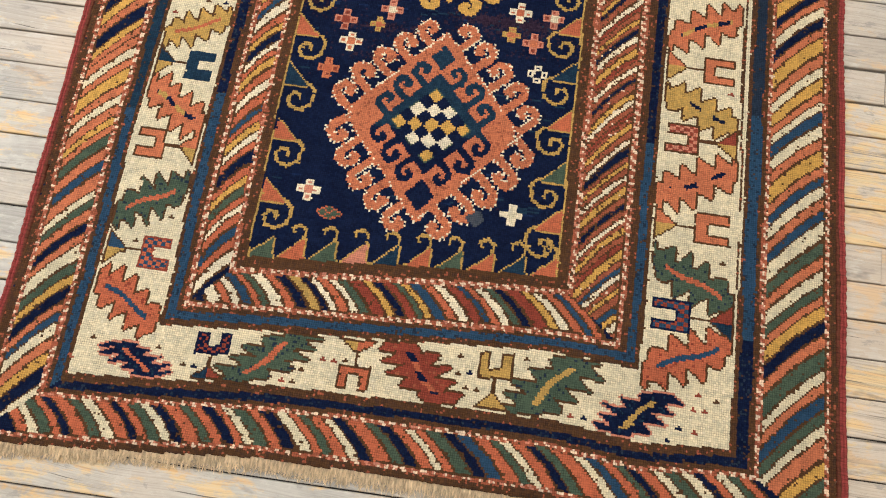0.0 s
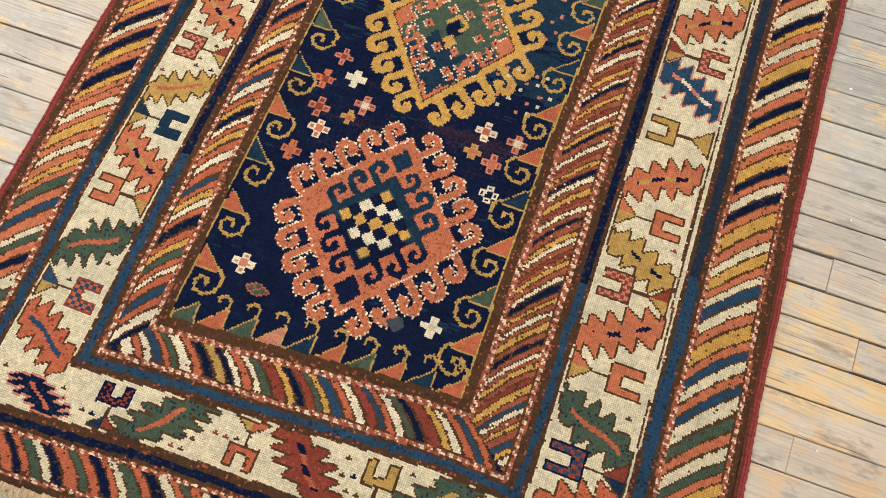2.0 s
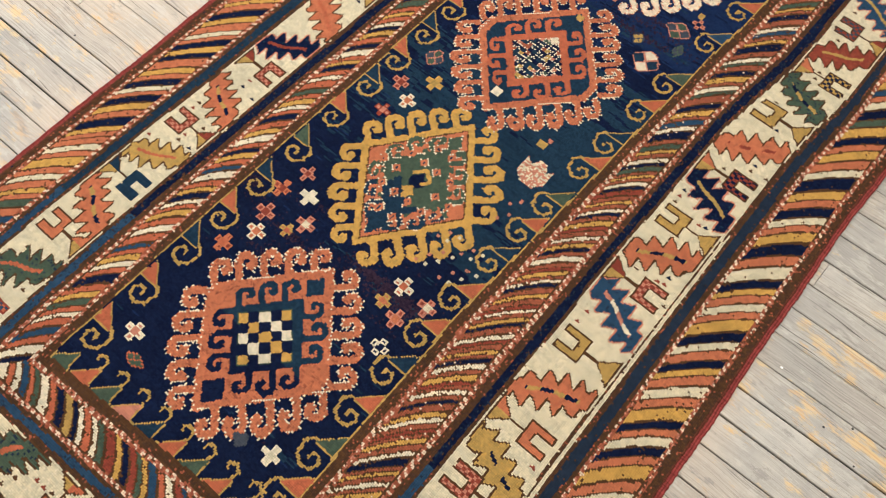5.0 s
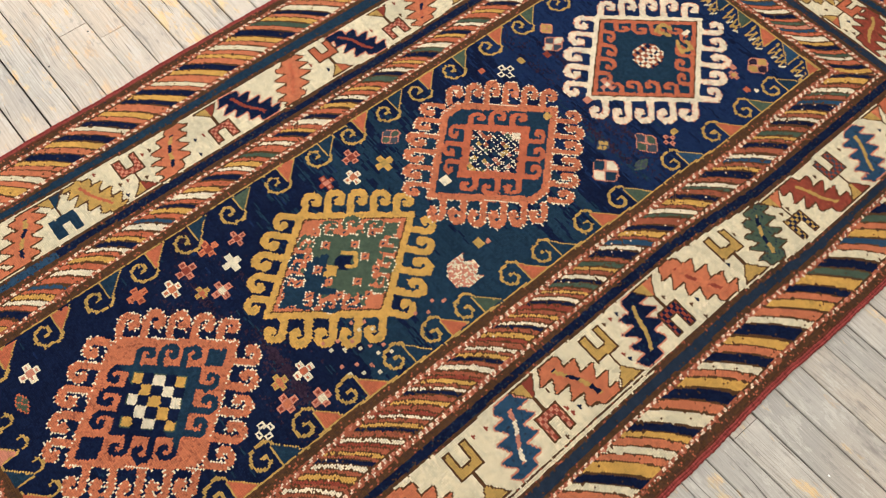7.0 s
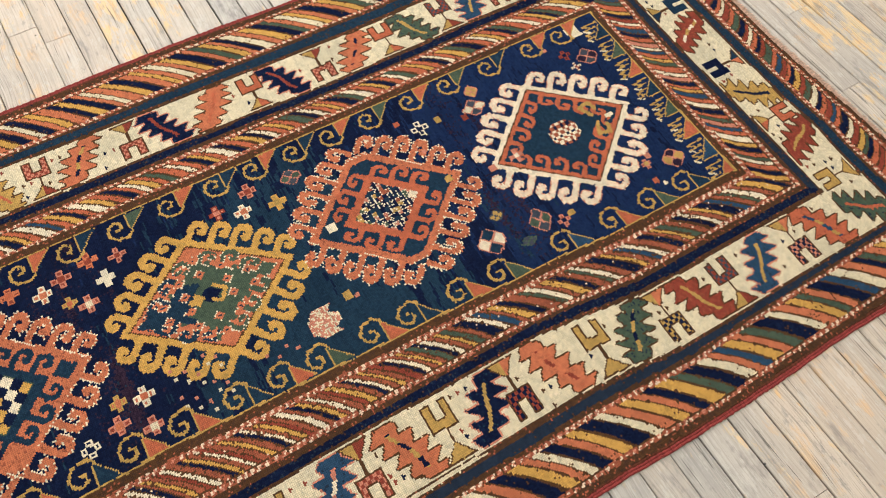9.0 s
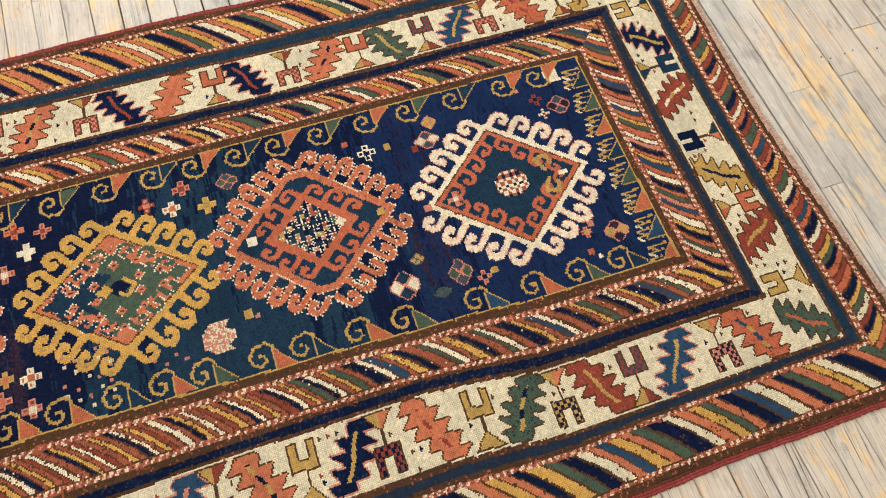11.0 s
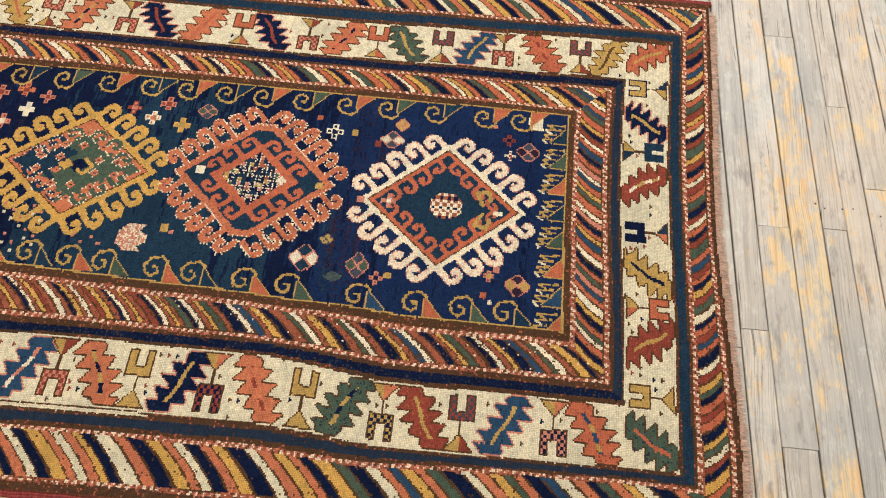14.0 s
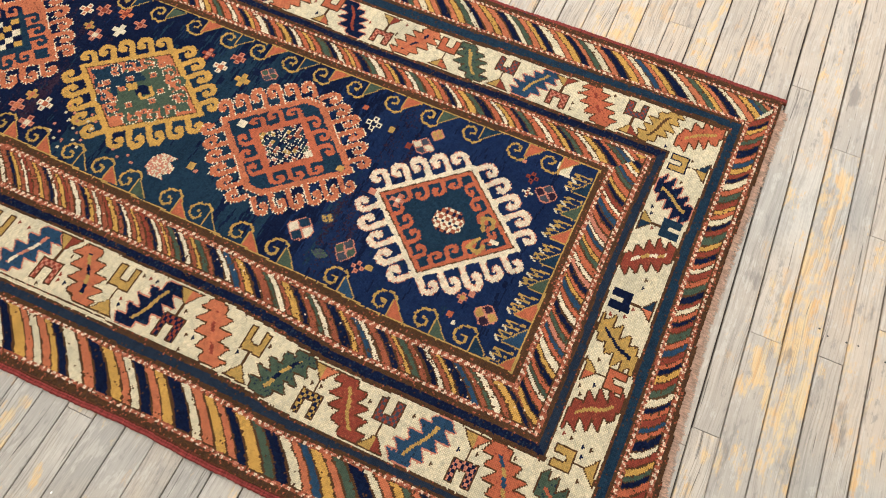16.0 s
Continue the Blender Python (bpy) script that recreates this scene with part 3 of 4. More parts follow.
# fourth medallion: white hooks, red and green inside
r4 = region("medallion", "pile", "white hooked medallion with red and green centre")
c4 = (0.002, 1.294)
w, m = medallion(*c4, 0.168, 0.194, "W", 5, 0.056, r4)
tip = m & ~diamond(w, *c4, 0.172, 0.20)
put(w, tip & (prng.uniform(0, 1, m.shape) < 0.45), "Q", r4)
rim4 = tip & ~shrink(m)
put(w, rim4 & (prng.uniform(0, 1, m.shape) < 0.45), "P", r4)
put(w, diamond(w, *c4, 0.153, 0.177), "O", r4)
put(w, diamond(w, *c4, 0.149, 0.172), "R", r4)
put(w, diamond(w, *c4, 0.137, 0.158), "T", r4)
put(w, side_hooks(w, *c4, 0.137, 0.158, 4, -0.032, 0.10, 0.90) & diamond(w, *c4, 0.142, 0.165), "R", r4)
U, V = X[w] - 0.002, Y[w] - 1.302
octa = (np.abs(U) < 0.034) & (np.abs(V) < 0.036) & (np.abs(U) + np.abs(V) < 0.050)
put(w, octa, "W", r4)
put(w, octa & ((np.floor(U / 0.0085) + np.floor(V / 0.0085)) % 2 == 0), "E", r4)
put(w, octa & (np.floor(U / 0.0085) % 3 == 0) & (np.floor(V / 0.0085) % 2 == 0), "N", r4)
for sx in (-1, 1):
    put(w, segs(w, [(0.002 + sx * 0.012, 1.385), (0.002 + sx * 0.042, 1.372), (0.002 + sx * 0.048, 1.398), (0.002 + sx * 0.026, 1.404)], 0.010), "K", r4)
squares(0.002, 1.168, 0.012, [(0, 0, "W"), (1, 0, "P"), (-1, 0, "P"), (0, 1, "P"), (0, -1, "P")], r4)
squares(0.004, 1.103, 0.016, [(0, 0, "P")], r4)
squares(0.010, 1.417, 0.011, [(0, 0, "W"), (0, 1, "W")], r4)


# --- little crosses and filler devices
def cross(x, y, size, arm, mid, rim=None):
    r = region("cross_motif", "pile")
    size = size * 0.90
    k = size / 3
    four = ((0, 1), (0, -1), (1, 0), (-1, 0))
    squares(x, y, k, [(i, j, rim or arm) for i, j in four], r)
    squares(x, y, k * 0.42, [(i * 2.4, j * 2.4, mid if rim else "D" if arm in "PC" else mid) for i, j in four], r)
    squares(x, y, k, [(0, 0, mid)], r)


for x, y, s, a, mdl, rim in [
        (-0.151, 0.259, 0.044, "R", "W", "W"), (-0.208, 0.239, 0.044, "C", "D", None), (-0.193, 0.180, 0.044, "P", "D", None), (-0.175, 0.137, 0.044, "R", "C", "W"),
        (-0.205, 0.079, 0.044, "C", "R", None), (-0.191, 0.297, 0.040, "P", "D", None), (-0.111, 0.213, 0.046, "P", "I", None), (-0.132, 0.178, 0.032, "K", "R", None),
        (-0.193, -0.154, 0.044, "W", "P", None), (0.157, -0.147, 0.042, "D", "I", "W"), (0.123, 0.238, 0.046, "I", "R", "W"), (0.112, 0.192, 0.036, "K", "C", None),
        (0.153, 0.180, 0.044, "P", "C", None), (0.184, 0.235, 0.044, "P", "I", None), (0.168, 0.120, 0.040, "W", "N", None), (-0.184, 0.516, 0.042, "D", "P", None),
        (-0.160, 0.567, 0.044, "W", "C", "W"), (-0.204, 0.596, 0.042, "P", "D", None), (-0.148, 0.642, 0.046, "Y", "K", None), (-0.172, 1.014, 0.046, "W", "N", None),
        (0.199, 1.166, 0.034, "P", "N", None), (0.167, 1.414, 0.030, "P", "K", None), (-0.195, 1.434, 0.034, "D", "N", None), (-0.150, 1.440, 0.030, "W", "D", None)]:
    cross(x, y, s, a, mdl, rim)


def gem(x, y, hx, hy, fill, rim, second=None):
    """Small stepped lozenge with a rim and, at times, crossed halves."""
    r = region("lozenge_motif", "pile")
    w = window(x - hx, x + hx, y - hy, y + hy)
    dx, dy = np.abs(X[w] - x) / hx, np.abs(Y[w] - y) / hy
    m = (dx < 0.95) & (dy < 0.95) & (dx + dy < 1.10)
    put(w, m, rim, r)
    k = shrink(m)
    put(w, k, fill, r)
    if second:
        put(w, k & (dx > dy), second, r)
    put(w, k & (np.abs(dx - dy) < 0.08), rim, r)


gem(-0.193, 0.695, 0.022, 0.026, "G", "P", "Z")
gem(0.166, 0.998, 0.034, 0.036, "W", "P", "T")
gem(0.172, 1.120, 0.032, 0.028, "G", "P", "Z")
gem(-0.163, 1.155, 0.026, 0.030, "I", "P", "Z")
gem(-0.208, 1.174, 0.020, 0.020, "K", "P")
gem(-0.165, 1.483, 0.028, 0.030, "M", "P", "Z")
gem(0.183, 1.478, 0.028, 0.030, "K", "P", "M")
gem(0.116, 1.042, 0.016, 0.018, "K", "Z")
gem(0.204, 1.070, 0.013, 0.022, "Z", "G")
gem(-0.150, -0.189, 0.024, 0.013, "G", "R")
gem(0.097, -0.163, 0.016, 0.014, "Z", "Z")
r = region("tulip_motif", "pile", "small white and pink tulip device")
w = window(0.10, 0.21, 0.56, 0.66)
tul = inpoly(X[w], Y[w], [(0.122, 0.592), (0.140, 0.572), (0.172, 0.572), (0.190, 0.592), (0.190, 0.634), (0.176, 0.622), (0.166, 0.640), (0.150, 0.640), (0.140, 0.620), (0.124, 0.630)])
put(w, tul, "P", r)
put(w, tul & (prng.uniform(0, 1, tul.shape) < 0.45), "I", r)
dots_on(w, tul, "W", r, 2)
for x, y, s, c in [(0.126, 0.672, 0.018, "K"), (0.136, 0.690, 0.010, "P"), (-0.207, 0.972, 0.014, "R"), (-0.173, 1.061, 0.014, "K"), (-0.149, 1.122, 0.014, "D"),
                   (0.214, 1.406, 0.014, "R"), (0.229, 1.420, 0.012, "W"), (-0.110, 0.99, 0.012, "P"), (0.19, 1.19, 0.014, "K"), (0.150, 1.430, 0.014, "P"), (-0.230, 1.40, 0.012, "P")]:
    squares(x, y, s, [(0, 0, c)], region("spot_motif", "pile"))
rs = region("spot_motif", "pile", "rows of tiny pink and ivory specks")
for k in range(5):
    for x0 in (0.10, 0.16):
        squares(x0 + 0.016 * (k % 3), 0.300 + 0.022 * k, 0.007, [(0, 0, "P"), (3, 0.4, "I")], rs)
for k in range(4):
    squares(0.165 + 0.014 * (k % 2), 0.475 + 0.02 * k, 0.008, [(0, 0, "P")], rs)
r = region("bar_motif", "pile", "small ivory upright bar")
w = window(-0.275, -0.220, 1.465, 1.530)
put(w, inpoly(X[w], Y[w], [(-0.266, 1.478), (-0.230, 1.482), (-0.230, 1.516), (-0.266, 1.512)]), "W", r)
put(w, inpoly(X[w], Y[w], [(-0.258, 1.486), (-0.238, 1.488), (-0.238, 1.508), (-0.258, 1.506)]), "I", r)


# --- running hooks and triangles along the field's sides
def edge_hook(side, s, k, fill, size=1.0):
    """A triangle on the field's edge with a curled arm before it."""
    r = region("edge_hook", "pile")
    sg = 1 if side == "R" else -1
    f = float(np.interp(s + 0.03, R_AT, [q[0] for q in R_LIM]) if side == "R" else np.interp(s + 0.03, L_AT, [q[0] for q in L_LIM]))
    A = lambda a, n: (sg * (f - n * size), s + 0.028 * size + a * size)
    w = window(min(sg * f, sg * (f - 0.09)), max(sg * f, sg * (f - 0.09)), s - 0.06, s + 0.13)
    put(w, segs(w, [A(0, -0.002), A(0.002, 0.058), A(-0.014, 0.070), A(-0.044, 0.064), A(-0.058, 0.044), A(-0.052, 0.022), A(-0.034, 0.014), A(-0.020, 0.024), A(-0.022, 0.038), A(-0.034, 0.040)], 0.0060), k, r)
    tri = inpoly(X[w], Y[w], [A(0.0, 0.052), A(0.0, -0.01), A(0.058, -0.01)])
    put(w, grow(tri), k, r)
    put(w, tri, fill, r)


HR = [-0.188, -0.101, -0.004, 0.092, 0.185, 0.282, 0.390, 0.479, 0.560, 0.677, 0.761, 0.876, 0.973, 1.131, 1.257, 1.360, 1.456]
HL = [-0.206, -0.092, 0.015, 0.115, 0.214, 0.322, 0.435, 0.540, 0.633, 0.730, 0.822, 0.922, 1.032, 1.134, 1.250, 1.372, 1.461]
for i, s in enumerate(HR):
    edge_hook("R", s, "K", "RGRTRRTRGRTRGBRGT"[i], 0.82)
for i, s in enumerate(HL):
    edge_hook("L", s, "K", "RRTRTGRTRTRGRGTRR"[i], 0.82)

# --- saw-tooth triangles along the two ends of the field
for i in range(10):
    r = region("tooth_motif", "pile")
    x = -0.252 + 0.0525 * i
    y = -float(np.interp(x, B_AT, [q[0] for q in B_LIM]))
    w = window(x - 0.06, x + 0.06, y - 0.03, y + 0.10)
    tri = inpoly(X[w], Y[w], [(x - 0.028, y - 0.01), (x + 0.024, y - 0.01), (x + 0.020, y + 0.036), (x + 0.006, y + 0.022)])
    put(w, grow(tri), "K", r)
    put(w, tri, "GRGPTRGRTR"[i], r)
    if i:
        put(w, segs(w, [(x + 0.018, y + 0.036), (x + 0.020, y + 0.050), (x + 0.008, y + 0.058), (x - 0.003, y + 0.052), (x - 0.001, y + 0.045)], 0.0056), "K", r)
for i in range(8):
    r = region("tooth_motif", "pile")
    x = -0.262 + 0.0705 * i
    w = window(x - 0.02, x + 0.09, 1.487, 1.592)
    tri = inpoly(X[w], Y[w], [(x + 0.004, 1.587), (x + 0.062, 1.587), (x + 0.062, 1.534)])
    put(w, grow(tri), "K", r)
    put(w, tri, "TGRTGRBR"[i], r)
    for k in range(4):
        q = x + 0.010 + 0.014 * k
        put(w, segs(w, [(q, 1.568 - 0.010 * k), (q + 0.004, 1.526 - 0.004 * k)], 0.0046), "K", r)
        put(w, segs(w, [(q + 0.004, 1.526 - 0.004 * k), (q + 0.012, 1.542 - 0.006 * k)], 0.0046), "I" if k % 2 else "K", r)

# --- borders
r_in = region("inner_border", "")
r_ivory = region("ivory_border", "")
r_out = region("outer_border", "")
reg[(BAND >= 0) & (BAND < 8)] = r_in
reg[(BAND == 8)] = r_ivory
reg[(BAND > 8) & (BAND < 17)] = r_out
ALONG = np.where(SIDE < 2, Y, X)
for k, c in {0: "K", 1: "O", 5: "O", 6: "N", 7: "O", 8: "I", 9: "O", 10: "V", 11: "O", 15: "O", 16: "O"}.items():
    col[BAND == k] = CODE[c]
fr0 = LEV.max(0)
col[(BAND == 0) & (fr0 % 1 > 0.55)] = CODE["O"]
# dye changes of the two plain lines
col[(BAND == 6) & (((SIDE == 2)) | ((SIDE == 0) & (Y < 0.02)) | ((SIDE == 1) & (Y < 0.0)))] = CODE["B"]
col[(BAND == 6) & (SIDE > 2)] = CODE["V"]
col[(BAND == 10) & (SIDE == 0) & (Y < 0.1)] = CODE["B"]
col[(BAND == 10) & (SIDE == 1) & (Y < 0.0)] = CODE["B"]
col[(BAND == 0) & (SIDE == 2)] = CODE["O"]
col[(BAND == 10) & ((SIDE == 2) | ((SIDE == 0) & (Y < -0.30)))] = CODE["N"]
col[(BAND == 10) & (SIDE == 1) & (Y > -0.05)] = CODE["T"]
col[(BAND == 10) & (SIDE == 3)] = CODE["T"]
# thin ivory line inside the outer brown line
fr = LEV.max(0)
col[(BAND == 9) & (fr % 1 > 0.22) & (fr % 1 < 0.62) & (SIDE == 0) & (Y > -0.22) & (Y < 0.75)] = CODE["I"]
# barber-pole lines
for k in (2, 4, 12, 14):
    b_ = BAND == k
    ph = ((ALONG * np.where(SIDE < 2, 1, -1) + (fr % 1) * 0.008) / 0.0150 + 0.16 * np.sin(ALONG * 61 + k)) % 1
    jig = prng.uniform(0, 1, X.shape)
    col[b_] = np.where(jig < 0.22, CODE["O"], CODE["E"])[b_]
    dash = b_ & (ph < 0.52) & (fr % 1 > 0.24) & (fr % 1 < 0.90) & (jig < 0.93)
    col[dash] = np.where(jig < 0.35, CODE["P"], CODE["Q"])[dash]
    col[b_ & (fr % 1 < 0.18)] = CODE["O"]

# diagonal stripes: colour orders along each side
NEAR = "WRGYRWGBRWGRNYRGWRGWB"
ORD = {(0, 13): (NEAR + "RWBRYRWBWRYWRYRNWRNYRWRYNRWNYRWRYNWRNYRWNRYNWRYRNYGNWRBYRGNWRYGRNBWRNGRYWNRGRBWNYRGNRWGBRNYGRWNRBGWRNGYRWBNRGWRNBYRGWNRBGRWNYRGBWRNG", 0.0237, 0.98),
       (1, 13): ("WNYRWBRNYGWRNRGWRBRGRYRWRYRWRRYNRYNRWNRYRNYNRWRYNRYRWRYNRGYRNWRYNGRWYRNRYGWNRYRNWGRYNWRYNRGWRNYRWBRYNWRGYRNWRYBGRNWYRGNWRYNR", 0.0228, 1.15),
       (2, 13): ("WNRWGRNRGWRNRGWNRGRNRWGRNWRGRWNRGNRWRGNBRGWRNGRWBRGNRWG", 0.0212, -1.0),
       (3, 13): ("WDNYRGDNRBYDNWRGDYRWNDGYDNRWDRGNDWRNDGRBDRNYDGWNRDBRNWDYGNRDRNYG", 0.0178, -1.1),
       (0, 3): ("RWYBRYRWBRYDRYRWRNRYRWRYRNWRYRDRWYRNRWRDYRWNRYRDWRNYRWDRYRNWRYDRWRNYRWRDYRNWRYRDNWRYRGNWRYGRNWBRYNRGWRYNRGWRNYRBWRNRYGRNWRYNBRGWRYNRGWNRYBRNWRYG" * 2, 0.0130, 1.1),
       (1, 3): ("NWRBRWRGYRNRWYRBRWRYRWNYRWBRYNRWYRNRWYRGRWRNYRWNRYNWRYRGNWRYRNGWRYNRWGRYRNWRYGNRWYRNGRWRYNGRWYNRGBWRYNRGWRNYRGBWRNRYGRN" * 2, 0.0205, 1.25),
       (2, 3): ("NWRWBRGWRNKNWRWGDYNDGYBRWDBRWGNDYWRBRN", 0.0192, -1.0),
       (3, 3): ("RNYWRBGRYNDWRBNRPWBRYGRWPNRYBRWNRGPBRWYNRGW", 0.0158, 0.85)}
for (sd, base), (order, pitch, shear) in ORD.items():
    zone = (BAND == base) & (SIDE == sd)
    depth = {0: X, 1: X, 2: Y, 3: Y}[sd]
    s = ALONG - shear * depth + WOB * 2.0
    if sd in (2, 3):
        s = ALONG - (1.0 / shear if abs(shear) > 1 else shear) * depth + WOB * 2.0
    s = s - 0.006 * np.sin(np.pi * (fr % 1))
    s0 = s[zone].min()
    wv = prng.uniform(-0.18, 0.18, 400)
    u = (s - s0) / pitch
    if (sd, base) == (0, 13):
        far = np.clip(s - 0.05, 0, None)
        u = u - far / pitch + far / 0.0285
    u = u + 0.22 * np.sin(u * 0.83 + sd) + 0.12 * np.sin(u * 2.1)
    if (sd, base) == (0, 3):
        far = np.clip(s - 0.45, 0, None)
        u = u - far / pitch + far / 0.0190
    i = np.floor(u).astype(int)
    letters = np.array([CODE[{"W": "I" if base == 13 else "W", "R": "C" if (base == 13 and sd < 2) else ("E" if (base == 3 and sd == 0) else "R")}.get(c, c)] for c in order])
    c = letters[np.clip(i, 0, None) % len(letters)]
    line = (u % 1) < (0.20 if base == 13 else 0.27)
    c = np.where(line, CODE["O"], c)
    col[zone] = c[zone]

# --- leaves and cups on the ivory border
def leaf(side, s, code, vein, rising, length=0.105, lo=0.04, hi=0.96):
    r = region("leaf_motif", "ivory_border")
    L = LIM[side]
    if side in "RL":
        w = window(*((0.36, 0.60) if side == "R" else (-0.60, -0.36)), s - length, s + length)
        q = (Y[w] - s) / length
    else:
        w = window(s - length, s + length, *((-0.56, -0.33) if side == "B" else (1.66, 1.86)))
        q = (X[w] - s) / length
    p = (DIST[side][w] - L[8][w]) / (L[9][w] - L[8][w])
    p = (p - lo) / (hi - lo)
    q = q if rising else -q
    q = q + 0.03 * np.sin(p * 9 + s * 50)
    # a slanting body with five pointed barbs to each side
    lean = q - 0.60 * (p - 0.5)
    saw = (p * 4.6 + 0.3 * math.sin(s * 40)) % 1
    barb = 0.33 * np.abs(np.sin(np.pi * np.clip(p, 0, 1))) ** 0.35
    m = (lean < 0.15 + barb * (1 - saw) ** 1.15) & (lean > -0.15 - barb * saw ** 1.15) & (p > 0.0) & (p < 1.0)
    ok = BAND[w] == 8
    put(w, grow(m) & ok, "P" if code in "NTB" else "O", r)
    put(w, m & ok, code, r)
    put(w, m & ok & (prng.uniform(0, 1, m.shape) < 0.07), {"C": "R", "R": "D", "D": "E", "N": "T", "K": "Y"}.get(code, "V"), r)
    line = np.abs(lean) < 0.045
    line &= (p > 0.16) & (p < 0.86) & m
    if len(vein) == 1:
        put(w, line & ok, vein, r)
    else:
        alt = np.floor(p * 6) % 2 == 0
        put(w, line & alt & ok, vein[0], r)
        put(w, line & ~alt & ok, vein[1], r)


def cup(side, s, code, fill, outer, size=1.0, wide=2.1):
    """A U-shaped cup at one edge, a stem and a pair of small triangles at the other."""
    r = region("cup_motif", "ivory_border")
    L = LIM[side]
    if side in "RL":
        w = window(*((0.36, 0.60) if side == "R" else (-0.60, -0.36)), s - 0.07, s + 0.07)
        q = Y[w] - s
    else:
        w = window(s - 0.07, s + 0.07, *((-0.56, -0.33) if side == "B" else (1.66, 1.86)))
        q = X[w] - s
    p = (DIST[side][w] - L[8][w]) / (L[9][w] - L[8][w])
    p = 1 - p if outer else p
    ok = BAND[w] == 8
    h, t = 0.0275 * size, 0.0088 * size
    u = (np.abs(q) < h) & (p > 0.08) & (p < 0.50)
    slot = (np.abs(q) < h - wide * t) & (p < 0.33)
    m = u & ~slot
    put(w, m & ok, code, r)
    mid = shrink(m)
    put(w, mid & ok, fill[0], r)
    if len(fill) > 1:
        spk = mid & ((np.floor(q / 0.007) + np.floor(p / 0.06)) % 2 == 0)
        put(w, spk & ok, fill[1], r)
    stem = (np.abs(q) < 0.0024) & (p > 0.5) & (p < 0.70)
    put(w, stem & ok, "O", r)
    tri = (p > 0.70) & (np.abs(q) < (p - 0.68) * 0.11) & (p < 0.97)
    put(w, tri & ok & (q > 0), fill[0] if fill[0] != "N" else "C", r)
    put(w, tri & ok & (q <= 0), "T" if code == "N" else "K", r)
    put(w, tri & ~shrink(tri) & ok, "O", r)


for i, (s, c, v) in enumerate([(-0.342, "R", "B"), (-0.215, "G", "R"), (-0.042, "C", "NC"), (0.095, "K", "NK"), (0.262, "C", "NK"), (0.467, "B", "WP"), (0.624, "C", "NK"), (0.797, "N", "K"),
                               (0.957, "C", "DC"), (1.140, "G", "KN"), (1.304, "D", "K"), (1.472, "B", "K"), (1.652, "R", "KB")]):
    leaf("R", s, c, v, i % 2 == 0, 0.100 if c != "K" else 0.085)
for i, (s, c, f, o) in enumerate([(-0.277, "N", "DB", False), (-0.122, "O", "C", True), (0.036, "O", "DP", False), (0.175, "O", "C", True), (0.362, "O", "K", False), (0.537, "O", "DP", True),
                                  (0.706, "O", "K", False), (0.862, "O", "ND", True), (1.055, "O", "K", False), (1.221, "O", "NK", True), (1.383, "O", "DZ", False), (1.572, "O", "NP", True)]):
    cup("R", s, c, f, o)
for i, (s, c, v) in enumerate([(-0.388, "R", "B"), (-0.210, "G", "R"), (-0.035, "C", "KN"), (0.124, "K", "R"), (0.304, "C", "KN"), (0.500, "N", "D"), (0.620, "C", "R"), (0.798, "N", "D"),
                               (0.992, "C", "NR"), (1.150, "G", "K"), (1.330, "B", "K"), (1.503, "R", "DR"), (1.665, "K", "O")]):
    leaf("L", s, c, v, i % 2 == 0, 0.100 if c != "K" else 0.085)
for i, (s, c, f, o) in enumerate([(-0.302, "D", "BR", False), (-0.110, "O", "C", True), (0.048, "T", "T", False), (0.216, "O", "DP", True), (0.421, "O", "DP", False), (0.723, "O", "R", True),
                                  (0.897, "O", "DP", False), (1.077, "O", "R", True), (1.243, "O", "DZ", True), (1.401, "O", "DP", False), (1.598, "O", "DZ", True)]):
    cup("L", s, c, f, o)
for s, c, v, ri, ln, lo in [(-0.410, "N", "R", True, 0.110, 0.36), (-0.199, "G", "R", False, 0.140, 0.04), (0.046, "D", "RN", True, 0.125, 0.04), (0.255, "G", "K", False, 0.135, 0.04), (0.392, "N", "K", False, 0.120, 0.30)]:
    leaf("B", s, c, v, ri, ln, lo)
for s, c, f, o in [(-0.290, "N", "DN", False), (-0.058, "O", "R", True), (0.164, "O", "K", False)]:
    cup("B", s, c, f, o)
for s, c, v, ri in [(0.500, "G", "R", True), (0.284, "D", "K", False), (0.124, "K", "N", True), (-0.112, "D", "KW", False), (-0.283, "N", "K", True), (-0.490, "R", "K", False)]:
    leaf("T", s, c, v, ri, 0.105)
for s, c, f, o in [(0.405, "O", "K", False), (0.205, "O", "R", True), (0.018, "N", "N", False), (-0.200, "T", "T", True), (-0.387, "N", "K", False)]:
    cup("T", s, c, f, o, 0.95, 2.45)
